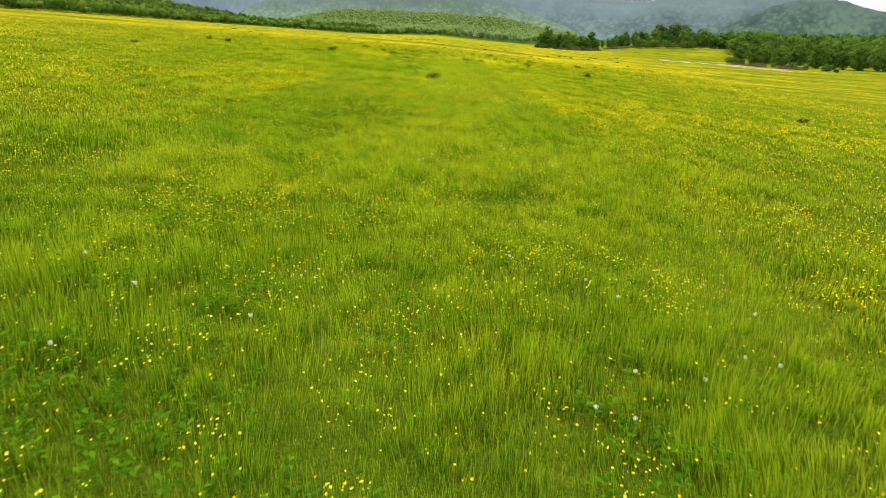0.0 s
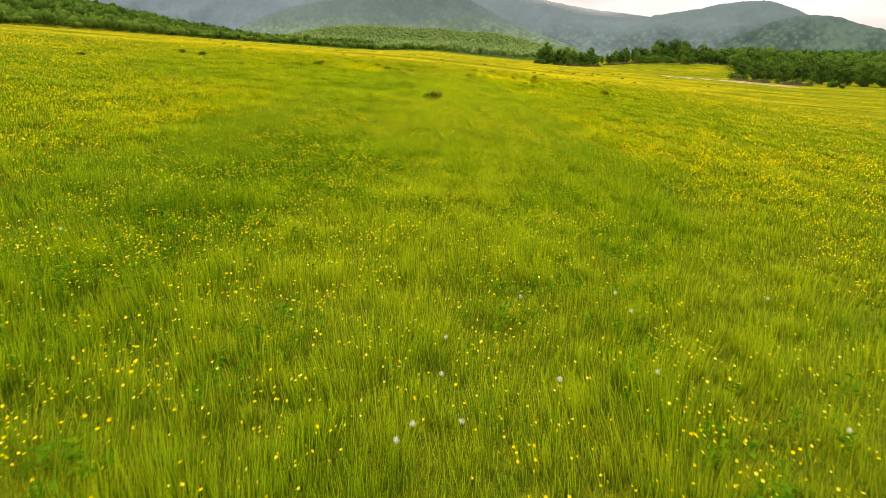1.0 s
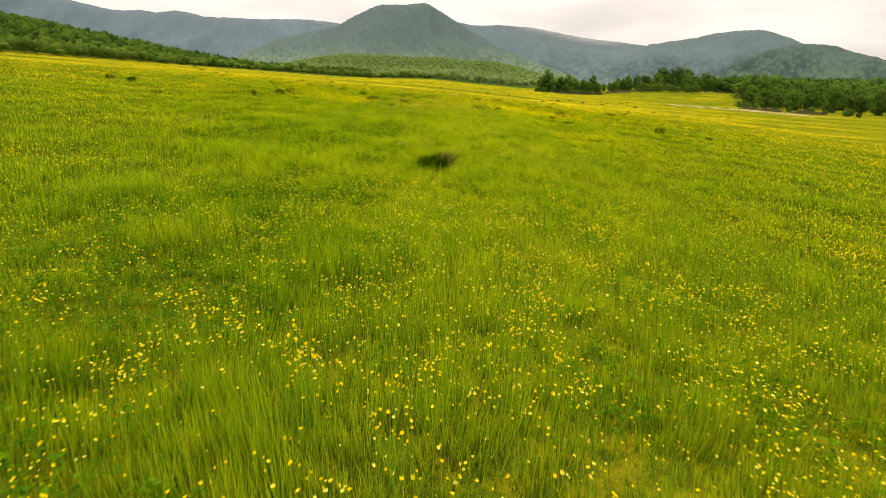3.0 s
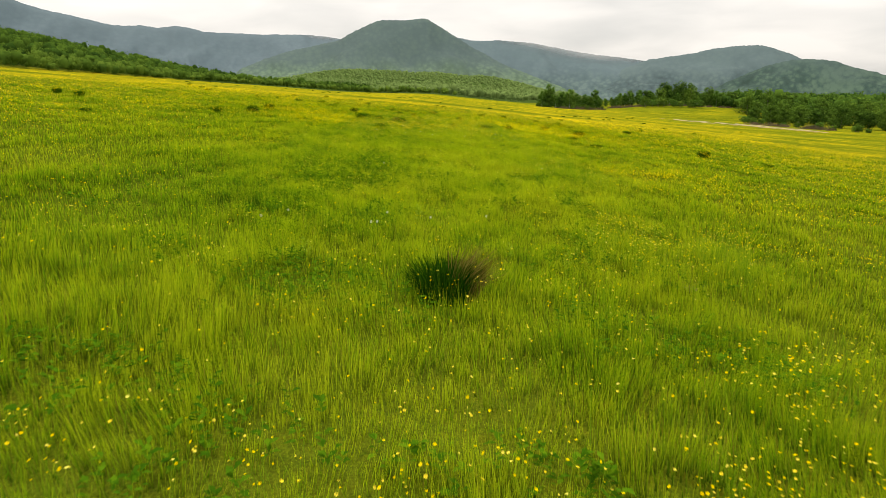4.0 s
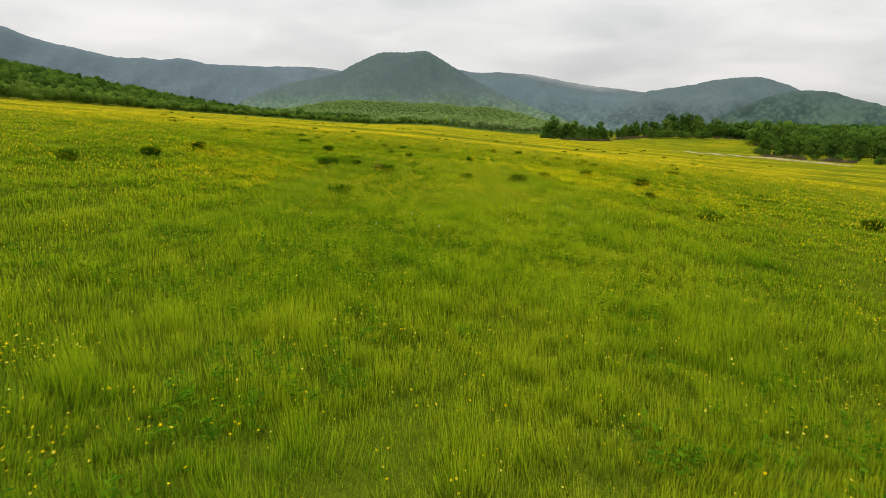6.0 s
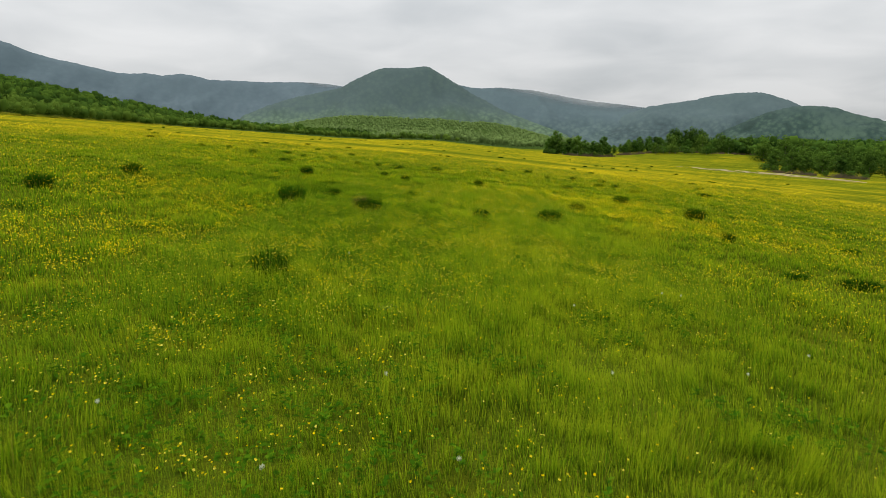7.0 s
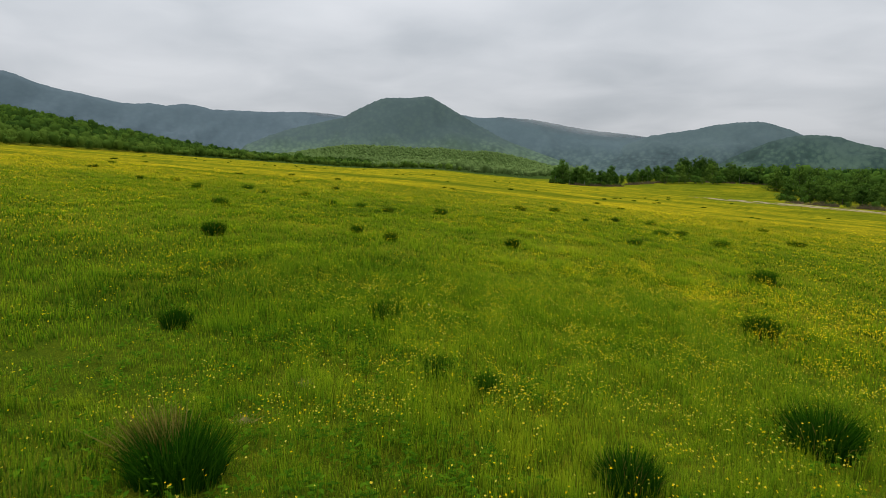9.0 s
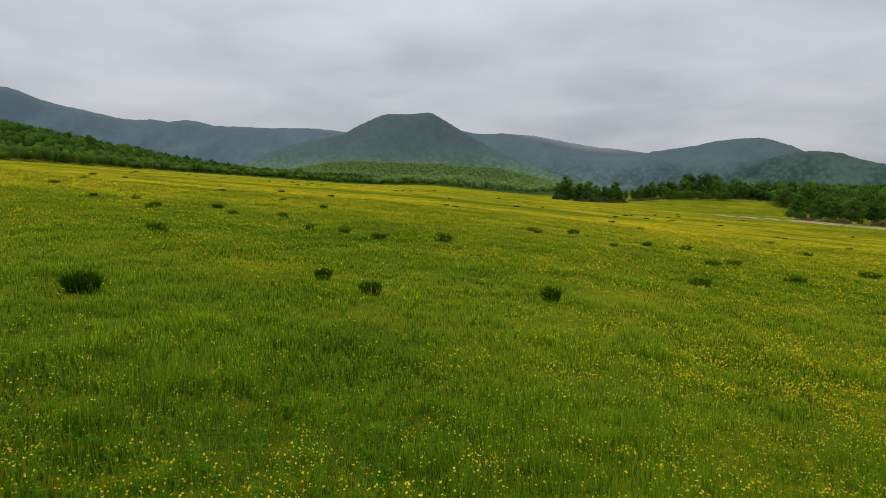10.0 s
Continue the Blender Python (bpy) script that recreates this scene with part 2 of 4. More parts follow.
# ---------------------------------------------------------------- helpers for meshes
rng = np.random.default_rng(7)


def smooth(v, lo, hi):
    s = np.clip((np.asarray(v, float) - lo) / (hi - lo), 0, 1)
    return s * s * (3 - 2 * s)


def waves(x, y, size, seed, octaves=3):
    """Soft random field between about -1 and 1, made of turned sine waves."""
    r = np.random.default_rng(seed)
    total, norm = 0.0, 0.0
    for o in range(octaves):
        k, amp = 2 * math.pi / (size / 1.9**o), 0.6**o
        for _ in range(4):
            a, p = r.uniform(0, 2 * math.pi, 2)
            kk = k * r.uniform(0.7, 1.35)
            total = total + amp * np.sin(kk * (x * math.cos(a) + y * math.sin(a)) + p)
        norm += amp * 2.0
    return total / norm


def mesh(name, verts, tris, material, parent=None, label="", tone=None, tip=None, extra=None):
    """One mesh object from arrays of vertices and triangles."""
    me = bpy.data.meshes.new(name)
    verts, tris = np.asarray(verts, np.float32), np.asarray(tris, np.int32)
    me.vertices.add(len(verts))
    me.vertices.foreach_set("co", verts.ravel())
    me.loops.add(tris.size)
    me.loops.foreach_set("vertex_index", tris.ravel())
    me.polygons.add(len(tris))
    me.polygons.foreach_set("loop_start", np.arange(0, tris.size, 3, dtype=np.int32))
    me.update(calc_edges=True)
    layers = dict(extra or {})
    if tone is not None:
        layers["tone"] = tone
    if tip is not None:
        layers["tip"] = tip
    for key, values in layers.items():
        me.attributes.new(key, "FLOAT", "POINT").data.foreach_set("value", np.asarray(values, np.float32))
    me.materials.append(material)
    ob = new(name, me)
    if parent:
        ob.parent = parent
    if label:
        tagged(ob, label)
    return ob


def shade_smooth(ob):
    ob.data.polygons.foreach_set("use_smooth", np.ones(len(ob.data.polygons), bool))
    return ob


def grid_tris(nu, nv):
    i = np.arange((nu - 1) * (nv - 1))
    a = (i // (nv - 1)) * nv + i % (nv - 1)
    return np.concatenate([np.stack([a, a + nv, a + nv + 1], 1), np.stack([a, a + nv + 1, a + 1], 1)])


def join(*pieces):
    """Joins (verts, tris, tone) pieces."""
    verts, tris, tones, n = [], [], [], 0
    for v, f, t in pieces:
        verts.append(v), tris.append(np.asarray(f) + n), tones.append(np.broadcast_to(t, (len(v),)))
        n += len(v)
    return np.concatenate(verts), np.concatenate(tris), np.concatenate(tones)


def blades(base, height, width, lean, seed, segments=2):
    """Grass blades: verts, tris, tone and tip for blades that stand at base and lean by a flat vector."""
    r = np.random.default_rng(seed)
    n = len(base)
    a = r.uniform(0, math.pi, n)
    side = np.stack([np.cos(a), np.sin(a), 0 * a], 1) * (width / 2)[:, None]
    lean3 = np.concatenate([lean, np.zeros((n, 1))], 1)
    top = base + lean3 + np.stack([0 * a, 0 * a, height], 1)
    tone = r.uniform(0, 1, n)
    if segments == 1:
        v = np.stack([base - side, base + side, top], 1).reshape(-1, 3)
        f = np.arange(n * 3).reshape(-1, 3)
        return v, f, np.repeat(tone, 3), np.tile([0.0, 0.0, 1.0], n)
    mid = base + lean3 * 0.3 + np.stack([0 * a, 0 * a, height * 0.58], 1)
    v = np.stack([base - side * 0.8, base + side * 0.8, mid - side, mid + side, top], 1).reshape(-1, 3)
    k = np.arange(n)[:, None] * 5
    f = np.concatenate([k + [0, 1, 3], k + [0, 3, 2], k + [2, 3, 4]])
    return v, f, np.repeat(tone, 5), np.tile([0.0, 0.0, 0.62, 0.62, 1.0], n)


def tube(points, radii, sides=6):
    """A tapered tube along points."""
    points = np.asarray(points, float)
    ring = np.linspace(0, 2 * math.pi, sides, endpoint=False)
    verts = []
    for k, (p, rad) in enumerate(zip(points, radii)):
        d = points[min(k + 1, len(points) - 1)] - points[max(k - 1, 0)]
        d = d / (np.linalg.norm(d) + 1e-9)
        u = np.cross(d, (0.31, 0.95, 0.05))
        u /= np.linalg.norm(u)
        w = np.cross(d, u)
        verts.append(p + rad * (np.cos(ring)[:, None] * u + np.sin(ring)[:, None] * w))
    tris = []
    for k in range(len(points) - 1):
        for s in range(sides):
            a, b = k * sides + s, k * sides + (s + 1) % sides
            tris += [(a, b, b + sides), (a, b + sides, a + sides)]
    return np.concatenate(verts), np.array(tris), 0.5


def leaf_cloud(centres, spread, count, size, seed, flat=0.75, bias=None):
    """Many small leaf triangles in clumps round the given centres; the upper ones get a lighter tone that stands in
    for light from above.
    """
    r = np.random.default_rng(seed)
    k = r.integers(0, len(centres), count)
    d = r.normal(size=(count, 3))
    d /= np.linalg.norm(d, axis=1)[:, None]
    rad = spread[k] * r.uniform(0.35, 1.0, count) ** 0.5
    p = centres[k] + d * rad[:, None] * (1, 1, flat)
    n = d + r.normal(size=(count, 3)) * 0.42 + (0, 0, 0.25)
    n /= np.linalg.norm(n, axis=1)[:, None]
    u = np.cross(n, r.normal(size=(count, 3)))
    u /= np.linalg.norm(u, axis=1)[:, None]
    w = np.cross(n, u)
    s = (size * r.uniform(0.6, 1.4, count))[:, None]
    v = np.stack([p + u * s * 0.9, p - u * s * 0.5 + w * s * 0.7, p - u * s * 0.4 - w * s * 0.75], 1).reshape(-1, 3)
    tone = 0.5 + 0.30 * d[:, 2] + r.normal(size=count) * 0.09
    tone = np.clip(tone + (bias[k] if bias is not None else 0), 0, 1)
    return v, np.arange(count * 3).reshape(-1, 3), np.repeat(tone, 3)


# ---------------------------------------------------------------- the lie of the land
S = 1.4  # metres to one unit of the plan in which the land, the drifts and the places below are given


def wood_edge(y):
    """The x at which the wood on the rising side begins."""
    return S * np.interp(np.asarray(y) / S, [-300, 330, 390, 425, 455, 485, 560, 900], [-118, -118, -112, -84, -42, 8, 400, 900])


def land(x, y):
    x, y = np.asarray(x, float) / S, np.asarray(y, float) / S
    away = np.clip(-x, 0, 400)
    rising = np.where(away < 150, 0.0967 * away - 0.00013 * away**2, 11.58 + 0.0577 * (away - 150))
    across = np.where(x < 0, rising, -14.2 * np.tanh(np.maximum(x, 0) / 147))
    z = across - 0.24 * (1 - np.exp(-((x / 14) ** 2)))
    z = z + 0.009 * np.clip(y - 100, 0, 500) * smooth(x, -60, 0)
    z = z + 5.0 * smooth(y, 305, 385) * smooth(x, 50, 115)
    # wooded hill beside the field
    z = z + 0.19 * np.clip(-125 - x, 0, 225) * (1 - 0.9 * smooth(y, 250, 820))
    # wooded apron below the mountain
    az = np.degrees(np.arctan2(x, np.maximum(y - 45, 1)))
    z = z + 50 * smooth(y, 620, 1750) * np.exp(-(((az + 1.5) / 10.5) ** 4)) * (1 - smooth(y, 1900, 2600))
    return S * (z + 0.03 * waves(x, y, 3.5, 3, 2) * smooth(np.hypot(x, y - 30), 400, 200))


def bloom(x, y):
    """How thickly the buttercups stand, 0 to 1."""
    x, y = np.asarray(x) / S, np.asarray(y) / S
    n = waves(x * 0.75, y, 6.0, 11, 3)
    b = 0.30 + 0.45 * n
    for cx, cy, sx, sy, amp in ((3.0, 20, 9, 4.5, 0.75), (-6.0, 17, 5, 5.0, 0.35), (-2.5, 11.5, 1.6, 1.8, 0.25), (-1.8, 7.0, 1.6, 1.9, 0.45), (1.0, 17.6, 5, 2.0, 0.35),
                                (1.5, 4.2, 1.0, 0.8, 0.25), (3.2, 4.5, 1.2, 2, 0.35), (1.8, 25.5, 2.2, 1.4, 0.35), (3.0, 36.5, 2.0, 2.0, 0.35),
                                (4.0, 58.5, 7, 4.5, 0.40), (-11.0, 58, 5, 3, 0.12), (-1.5, 48.2, 3.0, 3.0, 0.75), (2.0, 60.3, 4.0, 2.3, 0.85), (0.0, 63.2, 4.5, 1.8, 0.45), (-3.0, 49.5, 3.6, 2.0, 0.55), (-0.5, 51.8, 3.6, 2.2, 0.35), (3.4, 64.8, 2.6, 2.0, 0.5), (3.6, 38.3, 2.2, 1.2, 0.5),
                                (-5.0, 53.5, 3.5, 2.0, 0.35), (7.0, 63.0, 5.0, 4.0, 0.15), (2.2, 63.2, 1.6, 2.6, 0.40), (9.0, 70.0, 6.0, 5.0, 0.15), (1.8, 30.5, 0.9, 0.9, 0.2), (1.5, 30.5, 1.3, 1.1, 0.9), (1.4, 37.5, 1.6, 1.6, 0.5)):
        b = b + amp * np.exp(-(((x - cx) / sx) ** 2) - ((y - cy) / sy) ** 2)
    for cx, cy, sx, sy, amp in ((0, 44, 7, 6.0, 0.40), (-3, 35, 7, 6, 0.36), (0, 30, 6, 4, 0.25), (-3.0, 69.5, 5.0, 2.5, 0.35), (-2.4, 59.3, 2.2, 1.8, 0.35), (9.0, 66.0, 6.0, 5.0, 0.30), (-3.5, 64.5, 5, 3.5, 0.35)):
        b = b - amp * np.exp(-(((x - cx) / sx) ** 2) - ((y - cy) / sy) ** 2)
    far = smooth(y, 66, 125) * (0.34 + 0.66 * waves(x * 0.22, y, 34, 21, 3))
    side = smooth(np.abs(x + 2), 9, 22) * (0.06 + 0.42 * waves(x * 0.4, y, 14, 22, 3))
    fade = 1 - 0.55 * smooth(y, 340, 470) - 0.6 * smooth(x, 35, 90)
    return np.clip((np.maximum(b, 0.09) + far + side) * fade, 0, 1)


def lush(x, y):
    """Where the sward is rich dark green (1) or thin and yellowish (-1)."""
    x, y = np.asarray(x) / S, np.asarray(y) / S
    v = 0.55 * waves(x, y, 4.5, 81, 3)
    # left-hand band: herb-rich sward, darkened also to stand in for lens corner dimming
    bent = x + 1.2 * waves(0.2 * x, y, 11, 85, 2)
    v = v + (smooth(-bent, 0.4, 2.2) - smooth(-bent, 2.6, 6.0)) * smooth(waves(x, y, 8, 86, 2), -0.45, 0.35) * (0.62 + 0.8 * waves(x, y, 1.8, 84, 2)) * (1 - 0.65 * np.exp(-(((y - 42) / 8) ** 2))) - 0.10 * (smooth(x, 0.2, 1.6) - smooth(x, 5, 9)) * smooth(y, 40, 52)
    for cx, cy, sx, sy, amp in ((-1.6, 2.0, 1.3, 1.5, 0.8), (-2.6, 36.5, 2.0, 2.5, 0.5), (-3.0, 47.5, 2.0, 2.0, 0.1), (-2.2, 18.0, 1.8, 2.5, 0.6), (2.6, 18.0, 1.8, 2.5, 0.5), (-2.2, 55.4, 1.3, 1.2, 0.7), (-2.2, 50.6, 1.4, 1.6, 0.65), (-2.8, 61.8, 2.4, 2.2, 0.75), (-1.8, 15.2, 1.2, 1.3, 0.6), (2.5, 61.5, 2.5, 2.5, 0.1), (-1.5, 8.0, 0.9, 1.0, 0.5), (-5.0, 64.0, 5.0, 4.5, 0.35), (-9.0, 53.5, 4.0, 4.0, 0.5), (-10.0, 62.0, 5.0, 7.0, 0.45), (10.0, 68.0, 6.0, 7.0, 0.40), (-0.8, 52.5, 2.4, 5.0, -0.35), (-2.0, 58.0, 2.5, 1.6, -0.35),
                                (-0.5, 63.0, 3.5, 3.0, 0.1), (-2.5, 30.5, 2.0, 2.0, 0.35), (-4.0, 56, 3.0, 3.0, 0.2),
                                (1.0, 10.0, 3.5, 3.5, -0.5), (2.0, 17.0, 5.0, 5.5, -0.25), (0.0, 26.0, 4.0, 3.0, -0.3), (2.0, 33.0, 3.0, 4.0, -0.2), (0.0, 20.0, 30.0, 26.0, -0.40), (0.0, 38.0, 7.0, 8.0, -0.55), (0.0, 50.5, 5.0, 4.0, -0.4), (-1.0, 8.0, 6.0, 4.0, -0.3), (0.0, 78.0, 40.0, 16.0, 0.20), (0.0, 60.0, 9.0, 8.0, -0.22), (4.5, 72.0, 6.0, 8.0, -0.15)):
        v = v + amp * np.exp(-(((x - cx) / sx) ** 2) - ((y - cy) / sy) ** 2)
    return np.clip(v, -1, 1)


def spaced(*runs):
    """Grid lines: runs of (start, end, step), each run's end left to the next."""
    return np.concatenate([np.arange(a, b, s) for a, b, s in runs])


gx = spaced((-4900, -1500, 340), (-1500, -560, 60), (-560, -140, 15), (-140, -36, 4), (-36, 36, 2), (36, 140, 4), (140, 560, 15), (560, 1500, 60), (1500, 4901, 340))
gy = spaced((-4900, -800, 400), (-800, -80, 80), (-80, -5, 7.5), (-5, 150, 1.5), (150, 450, 5), (450, 870, 12), (870, 2100, 40), (2100, 4951, 190))
GX, GY = (a.ravel() for a in np.meshgrid(gx, gy, indexing="ij"))
in_wood = smooth(wood_edge(GY) - GX, 4, 14) * (GY > -290) + smooth(GY, 660, 690)
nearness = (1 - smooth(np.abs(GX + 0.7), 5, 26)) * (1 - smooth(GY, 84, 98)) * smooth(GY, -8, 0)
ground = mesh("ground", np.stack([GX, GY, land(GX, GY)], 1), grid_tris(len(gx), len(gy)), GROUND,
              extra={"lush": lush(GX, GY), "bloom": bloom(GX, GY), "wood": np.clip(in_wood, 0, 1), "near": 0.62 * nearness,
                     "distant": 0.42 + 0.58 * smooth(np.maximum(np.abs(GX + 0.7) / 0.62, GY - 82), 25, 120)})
shade_smooth(ground)
tagged(ground, "gently sloping meadow ground reaching to wooded hills", "ground", kind="structure")


# ---------------------------------------------------------------- mountains round the valley
def ridge(name, label, material, dist, profile, run, seed, rough=1.0, foot=-6.0):
    """A mountain whose crest follows (bearing in degrees, rise per metre of distance) pairs, with spurs down both sides."""
    bear, rise = np.array(profile).T
    nu, nv = 290, 46
    b = np.linspace(bear[0], bear[-1], nu)
    # rounded interpolation of the crest
    c = np.interp(b, bear, rise)
    c = np.convolve(np.pad(c, 4, mode="edge"), np.array([1, 2, 3, 4, 5, 4, 3, 2, 1]) / 25.0, "valid")
    v = np.linspace(-1, 1, nv)
    B, V = np.meshgrid(np.radians(b), v, indexing="ij")
    C = np.repeat(c[:, None], nv, 1)
    R = dist + V * run
    x, y = np.sin(B) * R, 63 + np.cos(B) * R
    crest = C * dist
    down = 1 - np.abs(V)
    body = (0.55 * smooth(down, 0, 1) + 0.45 * down**1.4)
    spur = 0.55 + 0.45 * waves(x, y * 0.4, 620, seed, 4)
    crest = crest + 2.0 - foot
    z = foot + crest * body
    z -= crest * 0.34 * spur * np.sin(np.pi * np.clip(down, 0, 1))
    z -= crest * 0.075 * (0.5 + waves(x, y * 0.6, 210, seed + 5, 3)) * np.sin(np.pi * np.clip(down, 0, 1))
    z += rough * (4.0 * waves(x, y, 90, seed + 1, 2) * (0.25 + np.abs(V)) + 1.6 * waves(x, y, 16, seed + 2, 2) * np.exp(-((V / 0.06) ** 2)))
    ob = shade_smooth(mesh(name, np.stack([x.ravel(), y.ravel(), z.ravel()], 1), grid_tris(nu, nv), material))
    return tagged(ob, label, "mountain", kind="structure")


# blue-grey tints carry the distance haze, palest on the far ridge
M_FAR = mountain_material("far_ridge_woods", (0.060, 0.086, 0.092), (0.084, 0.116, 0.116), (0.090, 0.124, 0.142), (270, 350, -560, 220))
M_PEAK = mountain_material("peak_woods", (0.064, 0.102, 0.064), (0.104, 0.156, 0.086), (0.056, 0.082, 0.087), haze_span=(40, 150))
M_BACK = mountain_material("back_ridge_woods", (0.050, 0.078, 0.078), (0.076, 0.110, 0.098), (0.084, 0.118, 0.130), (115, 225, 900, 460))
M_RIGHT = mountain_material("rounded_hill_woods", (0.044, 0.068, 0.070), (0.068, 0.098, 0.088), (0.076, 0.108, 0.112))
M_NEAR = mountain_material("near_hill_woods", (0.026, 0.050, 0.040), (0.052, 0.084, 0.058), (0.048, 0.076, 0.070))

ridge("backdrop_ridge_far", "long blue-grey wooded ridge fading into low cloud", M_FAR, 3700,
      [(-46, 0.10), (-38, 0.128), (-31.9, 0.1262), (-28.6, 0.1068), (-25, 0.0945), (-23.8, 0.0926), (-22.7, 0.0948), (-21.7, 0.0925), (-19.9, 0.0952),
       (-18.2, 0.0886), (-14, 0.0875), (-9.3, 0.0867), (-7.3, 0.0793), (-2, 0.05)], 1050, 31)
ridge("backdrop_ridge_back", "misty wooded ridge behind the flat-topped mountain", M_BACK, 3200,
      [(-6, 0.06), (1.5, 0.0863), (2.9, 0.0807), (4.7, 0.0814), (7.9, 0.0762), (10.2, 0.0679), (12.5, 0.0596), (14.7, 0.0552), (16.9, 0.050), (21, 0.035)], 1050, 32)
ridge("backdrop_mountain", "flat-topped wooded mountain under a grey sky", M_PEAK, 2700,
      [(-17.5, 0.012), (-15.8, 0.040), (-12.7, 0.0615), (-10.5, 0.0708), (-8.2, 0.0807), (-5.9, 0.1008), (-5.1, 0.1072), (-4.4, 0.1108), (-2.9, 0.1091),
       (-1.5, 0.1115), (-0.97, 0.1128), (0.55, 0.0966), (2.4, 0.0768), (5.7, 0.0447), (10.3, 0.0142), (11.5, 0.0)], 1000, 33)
ridge("backdrop_hill_rounded", "rounded hill, its top tinted blue-grey with distance haze", M_RIGHT, 3000,
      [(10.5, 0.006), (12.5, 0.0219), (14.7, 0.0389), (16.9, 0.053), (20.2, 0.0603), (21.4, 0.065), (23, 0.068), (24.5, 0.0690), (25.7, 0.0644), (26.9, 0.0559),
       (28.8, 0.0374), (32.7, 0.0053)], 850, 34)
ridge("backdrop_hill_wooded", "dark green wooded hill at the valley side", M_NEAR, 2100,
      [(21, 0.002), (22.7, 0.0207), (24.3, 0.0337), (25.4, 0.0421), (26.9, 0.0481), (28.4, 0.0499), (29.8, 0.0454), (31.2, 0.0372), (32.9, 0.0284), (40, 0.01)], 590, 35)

# ---------------------------------------------------------------- where the sedge tussocks stand
# place and width
NEAR_TUSSOCKS = [(14.6, 28, 0.5), (-0.43, 28.86, 0.48), (-17.9, 41.3, 0.42), (-11.5, 46.2, 0.42), (5, 52.4, 0.42), (9.1, 57.7, 0.42), (5.8, 52, 0.55), (-19.5, 59.5, 0.42), (12.5, 51.2, 0.4), (-2.5, 48.78, 0.4), (-9.3, 52.1, 0.42), (11.14, 54.27, 0.5),
                 (-8.75, 55.48, 0.5), (-2.23, 56.23, 0.52), (0.2, 56.5, 0.36), (-3.96, 56.8, 0.58), (1.86, 57.48, 0.53), (6.01, 57.34, 0.3), (-17.24, 57.19, 0.45),
                 (-0.5, 58.05, 0.2), (-0.89, 58.32, 0.23), (-3.41, 59.27, 0.28), (-1.49, 60.37, 0.34), (3.3, 61.5, 0.44), (-9.33, 61, 0.5), (7.54, 63.58, 0.6),
                 (-5.6, 67, 0.45), (6.16, 67.5, 0.52), (-2.05, 68.8, 0.32), (-2.95, 69.76, 0.28), (0.92, 69.8, 0.34)]
FAR_TUSSOCKS = [(5.49, 75.07, 0.52), (-8.11, 75.55, 0.46), (-8.57, 76.4, 0.42), (10.0, 79.17, 0.65), (-2.95, 79.81, 0.42), (-4.17, 80.89, 0.38), (-0.89, 80.9, 0.58),
                (-5.39, 81.12, 0.4), (-0.92, 82.32, 0.46), (8.89, 82.94, 0.65), (10.23, 84.23, 0.56), (-12.54, 85.54, 0.45), (16.32, 85.54, 0.8), (-9.4, 85.87, 0.45),
                (-7.69, 87.17, 0.5), (-13.11, 87.34, 0.52), (6.58, 87.95, 0.34), (-11.27, 89.71, 0.55), (8.93, 91.0, 0.42), (-17.66, 91.07, 0.36), (-15.93, 91.74, 0.42),
                (11.28, 92.3, 0.65), (3.89, 92.56, 0.42), (3.9, 94.78, 0.48), (6.25, 95.5, 0.65), (6.53, 97.34, 0.46), (-7.9, 98.47, 0.5), (21.56, 100.12, 0.7)]


# worn spots of dry earth: place and half width
BARE_SPOTS = [(-1.22, 47.95, 0.16), (-2.15, 57.1, 0.13), (-1.9, 57.9, 0.09), (1.62, 29.8, 0.08)]


def clear_of_tussocks(x, y):
    """Grass keeps out of the tussocks."""
    keep = np.ones(len(x), bool)
    for tx, ty, w in NEAR_TUSSOCKS + FAR_TUSSOCKS:
        keep &= ((x - S * tx) / (S * 0.42 * w)) ** 2 + ((y - S * (ty - 0.12 * w)) / (S * 0.55 * w)) ** 2 > 1
    for tx, ty, w in BARE_SPOTS:
        keep &= ((x - S * tx) / w) ** 2 + ((y - S * ty) / (0.8 * w)) ** 2 > 0.8 + 0.4 * np.sin(9 * x + 7 * y)
    return keep


# ---------------------------------------------------------------- meadow grass
CLASSES = [3.2 * 1.5**k for k in range(10)]


def view_distance(x, y):
    return np.maximum.reduce([np.abs(x + 0.7) / 0.62, y - 82.2, np.full_like(x, 3.2)])


def scatter(k, per_m2, seed):
    """Points of the meadow strip that belongs to distance class k."""
    r = np.random.default_rng(seed)
    hi = CLASSES[k + 1]
    half, end = hi * 0.62, 82.2 + hi
    n = int(2 * half * (end - 1.1) * per_m2)
    x, y = r.uniform(-half, half, n) - 0.7, r.uniform(1.1, end, n)
    d = view_distance(x, y)
    keep = (d < hi) & (d >= (CLASSES[k] if k else 0)) & (y > 1.25 * np.abs(x + 0.4) - 0.6)
    return x[keep], y[keep]


